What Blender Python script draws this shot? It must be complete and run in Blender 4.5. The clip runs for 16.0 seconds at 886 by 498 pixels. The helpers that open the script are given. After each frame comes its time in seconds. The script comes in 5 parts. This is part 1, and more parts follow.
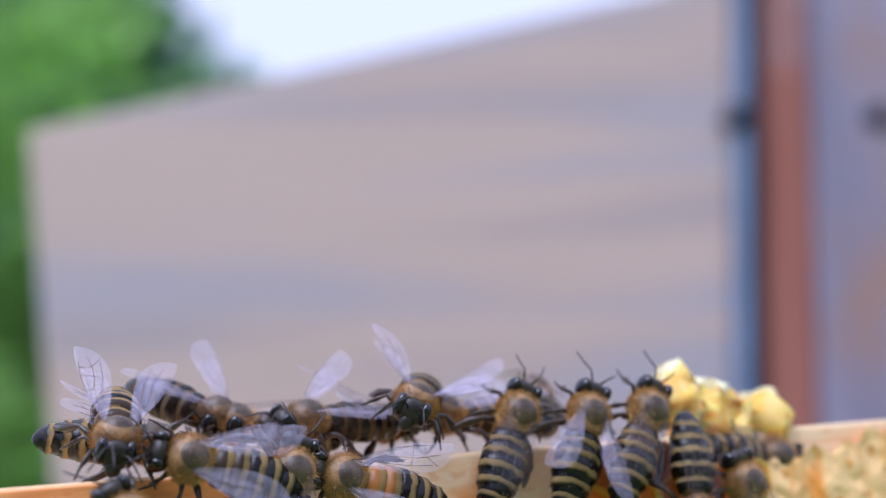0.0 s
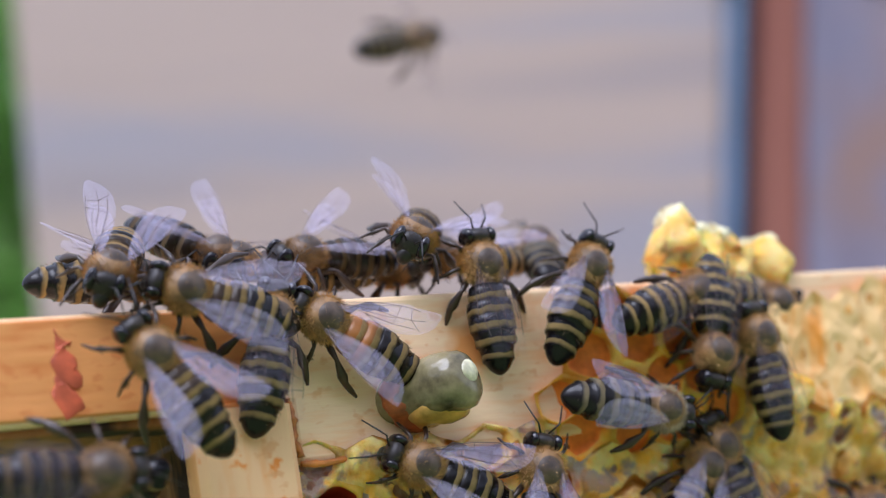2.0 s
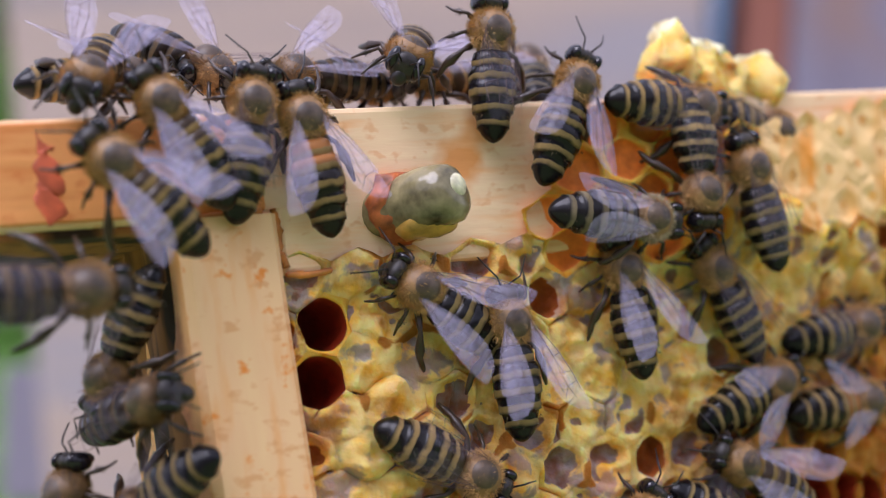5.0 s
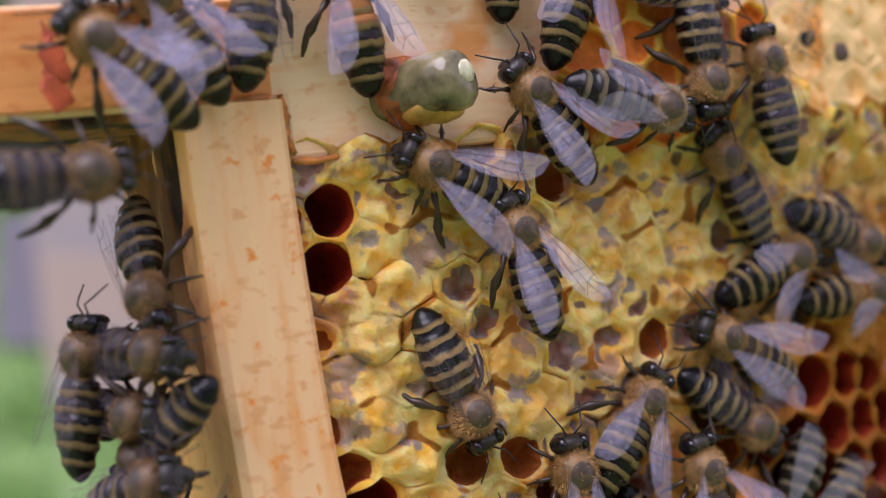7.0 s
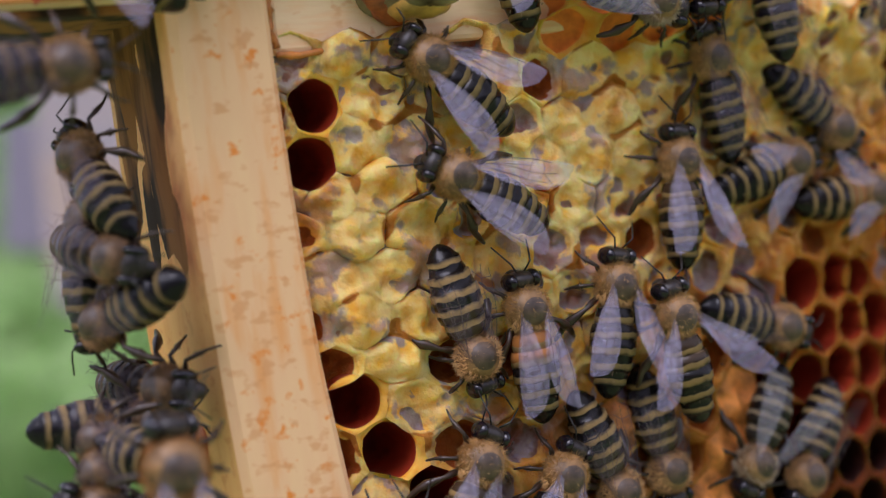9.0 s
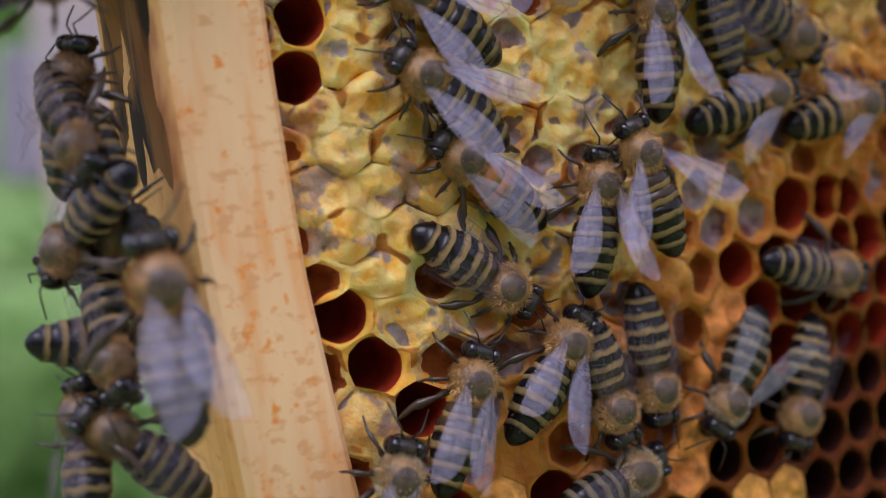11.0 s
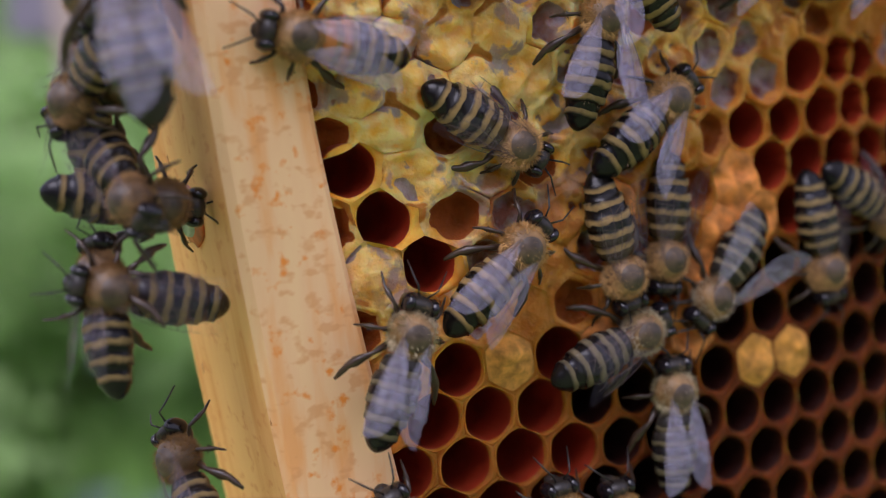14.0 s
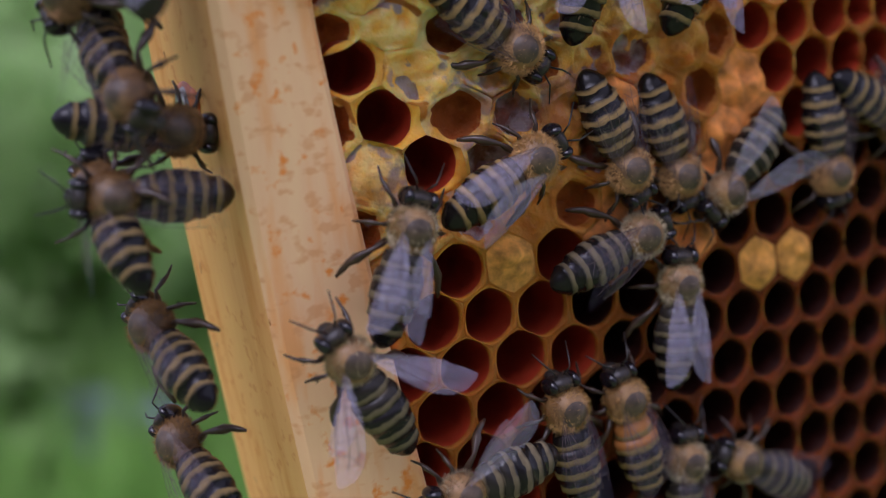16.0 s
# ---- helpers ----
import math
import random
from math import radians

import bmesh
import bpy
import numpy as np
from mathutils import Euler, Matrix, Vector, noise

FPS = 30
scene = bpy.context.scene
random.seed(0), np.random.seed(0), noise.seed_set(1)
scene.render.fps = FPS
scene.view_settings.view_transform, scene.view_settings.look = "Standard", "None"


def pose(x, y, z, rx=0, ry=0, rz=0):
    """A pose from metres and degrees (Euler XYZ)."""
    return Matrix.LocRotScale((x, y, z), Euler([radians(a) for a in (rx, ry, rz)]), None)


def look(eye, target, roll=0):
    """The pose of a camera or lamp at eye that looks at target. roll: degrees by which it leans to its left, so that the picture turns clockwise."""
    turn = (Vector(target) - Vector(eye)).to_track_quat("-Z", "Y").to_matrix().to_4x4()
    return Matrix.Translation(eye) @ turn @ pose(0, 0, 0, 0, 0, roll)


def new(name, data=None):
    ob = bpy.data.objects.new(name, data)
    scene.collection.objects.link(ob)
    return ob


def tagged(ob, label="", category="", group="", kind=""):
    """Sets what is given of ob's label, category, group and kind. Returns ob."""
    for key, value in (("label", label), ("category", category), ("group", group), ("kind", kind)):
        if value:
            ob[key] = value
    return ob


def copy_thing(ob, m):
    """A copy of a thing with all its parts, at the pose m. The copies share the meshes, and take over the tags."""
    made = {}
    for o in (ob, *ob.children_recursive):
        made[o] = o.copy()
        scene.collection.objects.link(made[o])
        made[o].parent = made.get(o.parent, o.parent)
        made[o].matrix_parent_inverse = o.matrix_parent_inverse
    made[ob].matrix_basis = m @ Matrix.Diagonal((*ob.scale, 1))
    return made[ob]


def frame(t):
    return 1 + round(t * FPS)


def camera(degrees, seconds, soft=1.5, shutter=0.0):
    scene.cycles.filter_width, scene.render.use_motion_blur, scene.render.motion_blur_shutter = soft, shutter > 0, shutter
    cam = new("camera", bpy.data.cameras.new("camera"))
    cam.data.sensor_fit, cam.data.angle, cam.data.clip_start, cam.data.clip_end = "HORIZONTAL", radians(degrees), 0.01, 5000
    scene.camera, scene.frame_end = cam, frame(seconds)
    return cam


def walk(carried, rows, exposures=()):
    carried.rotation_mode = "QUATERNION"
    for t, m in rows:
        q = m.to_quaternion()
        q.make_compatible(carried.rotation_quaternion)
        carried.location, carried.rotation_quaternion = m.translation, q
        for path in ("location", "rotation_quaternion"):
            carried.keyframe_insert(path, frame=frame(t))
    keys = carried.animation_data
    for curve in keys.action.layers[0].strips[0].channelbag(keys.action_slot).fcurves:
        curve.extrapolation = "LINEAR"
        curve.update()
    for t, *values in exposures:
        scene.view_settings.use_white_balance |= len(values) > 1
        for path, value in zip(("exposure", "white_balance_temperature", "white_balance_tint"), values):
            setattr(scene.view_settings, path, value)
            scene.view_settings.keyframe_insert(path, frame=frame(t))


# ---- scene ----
MM = 0.001
cam = camera(30.0, 16.0, soft=1.1)
cam.data.dof.use_dof = True
cam.data.dof.focus_distance = 0.1385
cam.data.dof.aperture_fstop = 17.0
walk(cam, [
    (0.0, pose(-0.00010, 0.00199, -0.00036, 111.517, 2.435, 1.890)),
    (0.5, pose(-0.00016, 0.00304, -0.00032, 110.167, 2.442, 1.806)),
    (1.0, pose(-0.00050, 0.00373, -0.00057, 108.838, 2.313, 1.596)),
    (1.5, pose(-0.00113, 0.00419, -0.00109, 107.722, 2.104, 1.290)),
    (2.0, pose(-0.00203, 0.00445, -0.00182, 106.785, 1.930, 1.041)),
    (2.5, pose(-0.00218, 0.00487, -0.00246, 105.951, 1.784, 0.954)),
    (3.0, pose(-0.00235, 0.00493, -0.00273, 104.933, 1.662, 0.792)),
    (3.5, pose(-0.00235, 0.00533, -0.00288, 103.928, 1.483, 0.643)),
    (4.0, pose(-0.00243, 0.00649, -0.00303, 102.995, 1.337, 0.525)),
    (4.2, pose(-0.00261, 0.00714, -0.00296, 102.538, 1.054, 0.363)),
    (6.3, pose(-0.00400, 0.00478, 0.00308, 95.873, 0.808, -0.424)),
    (6.5, pose(-0.00428, 0.00499, 0.00317, 95.383, 0.729, -0.468)),
    (7.0, pose(-0.00450, 0.00581, 0.00335, 94.375, 0.500, -0.493)),
    (7.5, pose(-0.00429, 0.00636, 0.00323, 93.470, 0.326, -0.452)),
    (8.0, pose(-0.00365, 0.00639, 0.00291, 92.679, 0.198, -0.335)),
    (8.5, pose(-0.00292, 0.00635, 0.00260, 91.958, 0.109, -0.202)),
    (9.0, pose(-0.00218, 0.00649, 0.00212, 91.341, -0.007, -0.094)),
    (9.2, pose(-0.00189, 0.00653, 0.00207, 91.078, -0.123, -0.092)),
    (11.3, pose(-0.00071, 0.00698, 0.00017, 88.611, -0.299, 0.067)),
    (11.5, pose(-0.00062, 0.00700, 0.00009, 88.201, -0.408, 0.187)),
    (12.0, pose(-0.00025, 0.00705, 0.00006, 87.359, -0.622, 0.315)),
    (12.5, pose(-0.00019, 0.00713, -0.00001, 86.597, -0.746, 0.375)),
    (13.0, pose(-0.00036, 0.00666, -0.00014, 85.897, -0.822, 0.422)),
    (13.5, pose(-0.00061, 0.00662, -0.00024, 85.177, -0.944, 0.379)),
    (14.0, pose(-0.00087, 0.00677, -0.00042, 84.485, -1.027, 0.321)),
    (14.5, pose(-0.00108, 0.00660, -0.00071, 83.734, -1.215, 0.325)),
    (15.0, pose(-0.00134, 0.00734, -0.00097, 82.936, -1.279, 0.258)),
    (15.5, pose(-0.00145, 0.00787, -0.00110, 82.085, -1.358, 0.208)),
    (16.0, pose(-0.00153, 0.00833, -0.00115, 81.249, -1.408, 0.121)),
], exposures=[(0.0, 0.07, 5130, 23), (2.5, 0.08, 5340, 20), (4.0, 0.08, 5430, 24), (7.0, -0.04, 5700, 31), (9.0, -0.13, 5600, 28), (12.5, -0.16, 5520, 28), (14.5, -0.25, 5620, 30), (16.0, -0.48, 5380, 34)])

# ---- daylight: bright, hazy sky ----
world = bpy.data.worlds.new("sky")
scene.world = world
world.use_nodes = True
sky = world.node_tree.nodes.new("ShaderNodeTexSky")
sky.sky_type = "NISHITA"
sky.sun_disc = False
sky.sun_elevation, sky.sun_rotation = radians(55), radians(217)
sky.dust_density, sky.air_density = 3.0, 1.0
haze = world.node_tree.nodes.new("ShaderNodeMix")
haze.data_type = "RGBA"
haze.inputs[0].default_value, haze.inputs[7].default_value = 0.75, (9.5, 9.3, 9.4, 1)
world.node_tree.links.new(sky.outputs[0], haze.inputs[6])
world.node_tree.links.new(haze.outputs[2], world.node_tree.nodes["Background"].inputs[0])
world.node_tree.nodes["Background"].inputs[1].default_value = 0.12
sun = new("sun", bpy.data.lights.new("sun", "SUN"))
sun.data.energy, sun.data.angle, sun.data.color = 2.6, radians(40), (1.0, 0.95, 0.88)
sun.matrix_world = look((-0.42, -0.55, 1.0), (0, 0, 0))


# ---- materials ----
def material(name):
    m = bpy.data.materials.new(name)
    m.use_nodes = True
    t = m.node_tree
    return m, t, t.nodes["Principled BSDF"]


def node(t, kind, **inputs):
    n = t.nodes.new(kind)
    for key, value in inputs.items():
        n.inputs[key.replace("_", " ")].default_value = value
    return n


def ramp(t, source, stops):
    r = t.nodes.new("ShaderNodeValToRGB")
    while len(r.color_ramp.elements) < len(stops):
        r.color_ramp.elements.new(0.5)
    for e, (at, c) in zip(r.color_ramp.elements, stops):
        e.position, e.color = at, (*c, 1)
    t.links.new(source, r.inputs[0])
    return r


def blend(t, fac, a, b):
    m = t.nodes.new("ShaderNodeMix")
    m.data_type = "RGBA"
    t.links.new(fac, m.inputs[0])
    for k, v in ((6, a), (7, b)):
        if isinstance(v, tuple):
            m.inputs[k].default_value = (*v, 1)
        else:
            t.links.new(v, m.inputs[k])
    return m.outputs[2]


def noise_at(t, scale, detail=3.0, stretch=(1, 1, 1), space="Object"):
    c = t.nodes.new("ShaderNodeTexCoord")
    mp = t.nodes.new("ShaderNodeMapping")
    mp.inputs["Scale"].default_value = stretch
    t.links.new(c.outputs[space], mp.inputs[0])
    n = node(t, "ShaderNodeTexNoise", Scale=scale, Detail=detail)
    t.links.new(mp.outputs[0], n.inputs["Vector"])
    return n.outputs["Fac"]


def bump(t, bsdf, height, strength, distance):
    b = node(t, "ShaderNodeBump", Strength=strength, Distance=distance)
    t.links.new(height, b.inputs["Height"])
    t.links.new(b.outputs[0], bsdf.inputs["Normal"])


def wood(name, pale, dark, stain, stretch, scale=420.0, stained=0.62, stain_scale=90.0, rough=0.6, flecks=True, streak=(1, 1, 1)):
    m, t, b = material(name)
    grain = noise_at(t, scale, 6.0, stretch)
    c = ramp(t, grain, [(0.3, dark), (0.48, pale), (0.7, tuple(min(1, v * 1.08) for v in pale))]).outputs[0]
    spots = noise_at(t, stain_scale, 4.0, streak)
    s = ramp(t, spots, [(stained, (0, 0, 0)), (stained + 0.1, (1, 1, 1))]).outputs[0]
    c = blend(t, s, c, stain)
    if flecks:
        f = ramp(t, noise_at(t, 620.0, 2.0, (0.9, 1, 1.4)), [(0.58, (0, 0, 0)), (0.68, (0.6, 0.6, 0.6))]).outputs[0]
        c = blend(t, f, c, tuple(v * w for v, w in zip(pale, (0.85, 0.6, 0.4))))
    t.links.new(c, b.inputs["Base Color"])
    b.inputs["Roughness"].default_value = rough
    bump(t, b, grain, 0.35, 0.0003)
    return m


def plain(name, colour, rough=0.5, vary=0.25, scale=400.0, metal=0.0, depth=0.0002):
    m, t, b = material(name)
    n = noise_at(t, scale, 4.0)
    c = ramp(t, n, [(0.3, tuple(v * (1 - vary) for v in colour)), (0.7, tuple(min(1, v * (1 + vary)) for v in colour))])
    t.links.new(c.outputs[0], b.inputs["Base Color"])
    b.inputs["Roughness"].default_value, b.inputs["Metallic"].default_value = rough, metal
    bump(t, b, n, 0.3, depth)
    return m


def wax(name, pale, yellow, brown, rough, grain=700.0, depth=0.00025, spots=0.0, gloss=0.10, ripe=0.88, torn=False):
    """Beeswax, yellow round the honey and brown round the brood."""
    m, t, b = material(name)
    g = t.nodes.new("ShaderNodeNewGeometry")
    s = t.nodes.new("ShaderNodeSeparateXYZ")
    t.links.new(g.outputs["Position"], s.inputs[0])
    a = t.nodes.new("ShaderNodeMath")
    a.operation = "MULTIPLY_ADD"
    a.inputs[1].default_value, a.inputs[2].default_value = 0.9, -0.006
    t.links.new(s.outputs["X"], a.inputs[0])
    d = t.nodes.new("ShaderNodeMath")
    d.operation = "SUBTRACT"
    t.links.new(a.outputs[0], d.inputs[0])
    t.links.new(s.outputs["Z"], d.inputs[1])
    e = t.nodes.new("ShaderNodeMath")
    e.operation = "MULTIPLY"
    e.inputs[1].default_value = 1 / 0.046
    t.links.new(d.outputs[0], e.inputs[0])
    n = noise_at(t, grain, 4.0)
    w = noise_at(t, 160.0, 3.0)
    y = ramp(t, n, [(0.3, yellow), (0.6, pale)]).outputs[0]
    y = blend(t, ramp(t, noise_at(t, 310.0, 4.0), [(0.56, (0, 0, 0)), (0.62, (spots, spots, spots))]).outputs[0], y, (0.34, 0.27, 0.27))
    y = blend(t, ramp(t, noise_at(t, 240.0, 4.0, (1.3, 1, 0.9)), [(0.57, (0, 0, 0)), (0.66, (spots * 0.8,) * 3)]).outputs[0], y, (0.50, 0.19, 0.03))
    y = blend(t, ramp(t, w, [(0.45, (0, 0, 0)), (0.7, (0.4, 0.4, 0.4))]).outputs[0], y, tuple(v * k for v, k in zip(yellow, (0.8, 0.6, 0.35))))
    pits = ramp(t, noise_at(t, 400.0, 5.0, (1.2, 1, 0.9)), [(0.50, (0, 0, 0)), (0.56, (spots,) * 3)]).outputs[0]
    where = ramp(t, e.outputs[0], [(0.0, (0, 0, 0)), (0.3, (1, 1, 1))]).outputs[0]
    both = t.nodes.new("ShaderNodeMath")
    both.operation = "MULTIPLY"
    t.links.new(pits, both.inputs[0])
    t.links.new(where, both.inputs[1])
    y = blend(t, both.outputs[0], y, (0.20, 0.085, 0.05))
    y = blend(t, ramp(t, e.outputs[0], [(0.04, (0, 0, 0)), (0.40, (ripe,) * 3)]).outputs[0], y, blend(t, n, (0.42, 0.11, 0.008), (0.66, 0.26, 0.03)))
    br = ramp(t, n, [(0.3, tuple(v * 0.7 for v in brown)), (0.65, tuple(v * 1.3 for v in brown))]).outputs[0]
    age = ramp(t, e.outputs[0], [(0.35, (0, 0, 0)), (0.95, (1, 1, 1))]).outputs[0]
    y = blend(t, age, y, br)
    b.inputs["Roughness"].default_value, b.inputs["Specular IOR Level"].default_value = rough, gloss
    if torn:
        # crease shade painted brown into the seams, wet grey-mauve hollows and amber honey, each where the cell's own
        # shape says so, with ragged edges
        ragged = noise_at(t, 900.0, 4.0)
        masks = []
        for key, low, high in (("seam_shade", 0.50, 0.72), ("hollow", 0.45, 0.60), ("honey", 0.45, 0.60)):
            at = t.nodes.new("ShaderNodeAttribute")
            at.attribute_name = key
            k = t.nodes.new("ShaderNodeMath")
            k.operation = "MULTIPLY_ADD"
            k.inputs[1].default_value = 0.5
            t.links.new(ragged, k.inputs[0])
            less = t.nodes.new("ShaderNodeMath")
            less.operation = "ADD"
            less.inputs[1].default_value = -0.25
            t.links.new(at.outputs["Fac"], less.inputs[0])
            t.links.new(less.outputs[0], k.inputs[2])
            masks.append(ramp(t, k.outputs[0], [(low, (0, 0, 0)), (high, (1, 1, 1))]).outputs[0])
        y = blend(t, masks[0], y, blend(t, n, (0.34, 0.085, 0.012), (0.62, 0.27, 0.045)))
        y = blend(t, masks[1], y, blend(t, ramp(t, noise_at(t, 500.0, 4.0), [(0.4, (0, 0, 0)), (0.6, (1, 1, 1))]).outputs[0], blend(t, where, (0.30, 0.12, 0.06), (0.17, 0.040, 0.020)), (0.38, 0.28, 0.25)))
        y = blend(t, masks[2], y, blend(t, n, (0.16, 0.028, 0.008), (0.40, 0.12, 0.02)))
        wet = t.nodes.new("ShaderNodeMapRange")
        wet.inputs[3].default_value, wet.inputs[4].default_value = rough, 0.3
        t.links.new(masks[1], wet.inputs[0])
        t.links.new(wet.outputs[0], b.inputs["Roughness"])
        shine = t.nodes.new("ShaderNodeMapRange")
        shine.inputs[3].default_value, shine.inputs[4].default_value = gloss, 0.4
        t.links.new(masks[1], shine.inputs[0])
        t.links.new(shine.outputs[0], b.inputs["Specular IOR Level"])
    t.links.new(y, b.inputs["Base Color"])
    b.inputs["Subsurface Weight"].default_value = 0.7
    b.inputs["Subsurface Radius"].default_value = (1.0, 0.45, 0.12)
    b.inputs["Subsurface Scale"].default_value = 0.0022
    fine = t.nodes.new("ShaderNodeMath")
    fine.operation = "MULTIPLY_ADD"
    fine.inputs[1].default_value = 0.6
    t.links.new(noise_at(t, 2100.0, 3.0), fine.inputs[0])
    t.links.new(n, fine.inputs[2])
    bump(t, b, fine.outputs[0], 0.55, depth)
    return m


def bee_abdomen(name, first, dark, band):
    """Dark plates, each with a band of pale hair; the first plates in their own colour."""
    m, t, b = material(name)
    c = t.nodes.new("ShaderNodeTexCoord")
    s = t.nodes.new("ShaderNodeSeparateXYZ")
    t.links.new(c.outputs["Object"], s.inputs[0])
    n = noise_at(t, 900.0, 3.0)
    k = t.nodes.new("ShaderNodeMath")
    k.operation = "MULTIPLY_ADD"
    k.inputs[1].default_value = 0.0007
    t.links.new(n, k.inputs[0])
    t.links.new(s.outputs["Y"], k.inputs[2])
    p = t.nodes.new("ShaderNodeMath")
    p.operation = "MULTIPLY_ADD"
    p.inputs[1].default_value, p.inputs[2].default_value = -1 / 0.00134, 0.85
    t.links.new(k.outputs[0], p.inputs[0])
    fr = t.nodes.new("ShaderNodeMath")
    fr.operation = "FRACT"
    t.links.new(p.outputs[0], fr.inputs[0])
    stripe = ramp(t, fr.outputs[0], [(0.0, (1, 1, 1)), (0.25, (1, 1, 1)), (0.42, (0, 0, 0)), (0.95, (0, 0, 0)), (1.0, (1, 1, 1))]).outputs[0]
    tail = t.nodes.new("ShaderNodeMapRange")
    tail.inputs[1].default_value, tail.inputs[2].default_value = -0.0065, -0.0061
    t.links.new(s.outputs["Y"], tail.inputs[0])
    front = t.nodes.new("ShaderNodeMapRange")
    front.inputs[1].default_value, front.inputs[2].default_value = -0.0024, -0.0014
    t.links.new(s.outputs["Y"], front.inputs[0])
    plate = blend(t, front.outputs[0], dark, first)
    hair = ramp(t, n, [(0.3, tuple(v * 0.6 for v in band)), (0.6, band)]).outputs[0]
    mask = t.nodes.new("ShaderNodeMath")
    mask.operation = "MULTIPLY"
    t.links.new(stripe, mask.inputs[0])
    t.links.new(tail.outputs[0], mask.inputs[1])
    t.links.new(blend(t, mask.outputs[0], plate, hair), b.inputs["Base Color"])
    r = t.nodes.new("ShaderNodeMapRange")
    b.inputs["Specular IOR Level"].default_value = 0.28
    r.inputs[3].default_value, r.inputs[4].default_value = 0.24, 0.85
    t.links.new(mask.outputs[0], r.inputs[0])
    t.links.new(r.outputs[0], b.inputs["Roughness"])
    bump(t, b, n, 0.2, 0.0001)
    return m


def membrane(name, colour, alpha):
    m, t, b = material(name)
    n = noise_at(t, 700.0, 3.0)
    c = ramp(t, n, [(0.35, colour), (0.65, tuple(v * 0.8 for v in colour))])
    t.links.new(c.outputs[0], b.inputs["Base Color"])
    b.inputs["Roughness"].default_value, b.inputs["Alpha"].default_value = 0.17, alpha
    bump(t, b, n, 0.4, 0.0003)
    return m


PINE = wood("pale_pine", (0.98, 0.69, 0.385), (0.95, 0.53, 0.22), (0.85, 0.36, 0.09), (0.25, 1, 1.6), stained=0.60)
PINE_UP = wood("pale_pine_upright", (0.98, 0.60, 0.29), (0.96, 0.45, 0.145), (0.93, 0.30, 0.03), (1.2, 1, 0.2), stained=0.61, stain_scale=640.0)
PINE_SIDE = wood("yellow_pine_edge", (0.98, 0.50, 0.14), (0.88, 0.37, 0.07), (0.62, 0.19, 0.02), (1, 1, 0.12), stained=0.62)
LUG = wood("orange_pine", (0.88, 0.36, 0.09), (0.76, 0.24, 0.04), (0.80, 0.62, 0.44), (0.3, 1, 1.8), stained=0.6)
PROPOLIS = plain("propolis", (0.62, 0.22, 0.035), 0.4, 0.5, 500.0)
# bee glue on the side bar, and the painted shade under the lug
PROPOLIS_AND_SHADE = wood("glue_and_shade_pine", (0.34, 0.14, 0.03), (0.10, 0.035, 0.008), (0.035, 0.016, 0.006), (1, 1, 0.2), 380.0, 0.50, 150.0, 0.9, False, (1, 1, 0.35))
STEEL = plain("dull_steel", (0.42, 0.42, 0.40), 0.35, 0.4, 500.0, 0.9)
RED_GLUE = plain("red_bee_glue", (0.66, 0.16, 0.03), 0.45, 0.5, 500.0)
RED_STAIN = plain("red_stain", (0.62, 0.12, 0.04), 0.6, 0.4, 500.0)
WAX = wax("comb_wax", (0.90, 0.50, 0.085), (0.86, 0.34, 0.022), (0.135, 0.033, 0.008), 0.6, gloss=0.05)
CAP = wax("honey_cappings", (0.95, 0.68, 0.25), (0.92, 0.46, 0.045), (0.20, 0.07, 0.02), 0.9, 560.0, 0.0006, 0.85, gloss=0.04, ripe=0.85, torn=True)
TAN_CAP = plain("tan_brood_capping", (0.66, 0.30, 0.045), 0.9, 0.45, 900.0, depth=0.0003)
PALE_WAX = wood("pale_orange_wax", (0.96, 0.62, 0.24), (0.94, 0.46, 0.09), (0.95, 0.36, 0.03), (1.0, 1, 0.35), 330.0, 0.56, 260.0, 0.5, False, (1.2, 1, 0.4))
ORANGE_WAX = plain("orange_wax", (0.90, 0.38, 0.06), 0.4, 0.3, 500.0)
RUST_CAP = plain("rust_orange_capping", (0.66, 0.23, 0.035), 0.7, 0.55, 700.0, depth=0.0005)
POLLEN = plain("orange_pollen", (0.95, 0.24, 0.015), 0.7, 0.3, 900.0)
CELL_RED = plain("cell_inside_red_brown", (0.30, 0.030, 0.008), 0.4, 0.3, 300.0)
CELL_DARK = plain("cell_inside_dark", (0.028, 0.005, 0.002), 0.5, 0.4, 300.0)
PALE_FLAKE = plain("pale_wax_flake", (0.90, 0.78, 0.46), 0.55, 0.2, 600.0, depth=0.0004)
BURR = wax("burr_comb_wax", (0.95, 0.68, 0.24), (0.93, 0.47, 0.03), (0.90, 0.46, 0.04), 0.5, 500.0, 0.0005)
CHITIN = plain("black_chitin", (0.020, 0.015, 0.012), 0.42, 0.4, 900.0)
EYE = plain("compound_eye", (0.010, 0.008, 0.010), 0.12, 0.2, 2500.0, depth=0.00005)
LEG = plain("leg_chitin", (0.045, 0.026, 0.015), 0.3, 0.4, 900.0)
FUR = plain("tawny_fur", (0.56, 0.33, 0.115), 0.85, 0.4, 1400.0)
FUR_PALE = plain("pale_fur", (0.52, 0.42, 0.26), 0.85, 0.4, 1400.0)
FUR_DARK = plain("umber_fur", (0.36, 0.205, 0.075), 0.85, 0.4, 1400.0)
FUR_BROWN = plain("brown_fur", (0.46, 0.22, 0.07), 0.85, 0.4, 1400.0)
SCUTUM = plain("bald_back", (0.095, 0.062, 0.038), 0.45, 0.5, 900.0)
DUST = plain("dull_fur", (0.16, 0.11, 0.05), 0.9, 0.4, 1400.0)
THORAX = plain("thorax_plate", (0.27, 0.15, 0.055), 0.5, 0.5, 900.0)
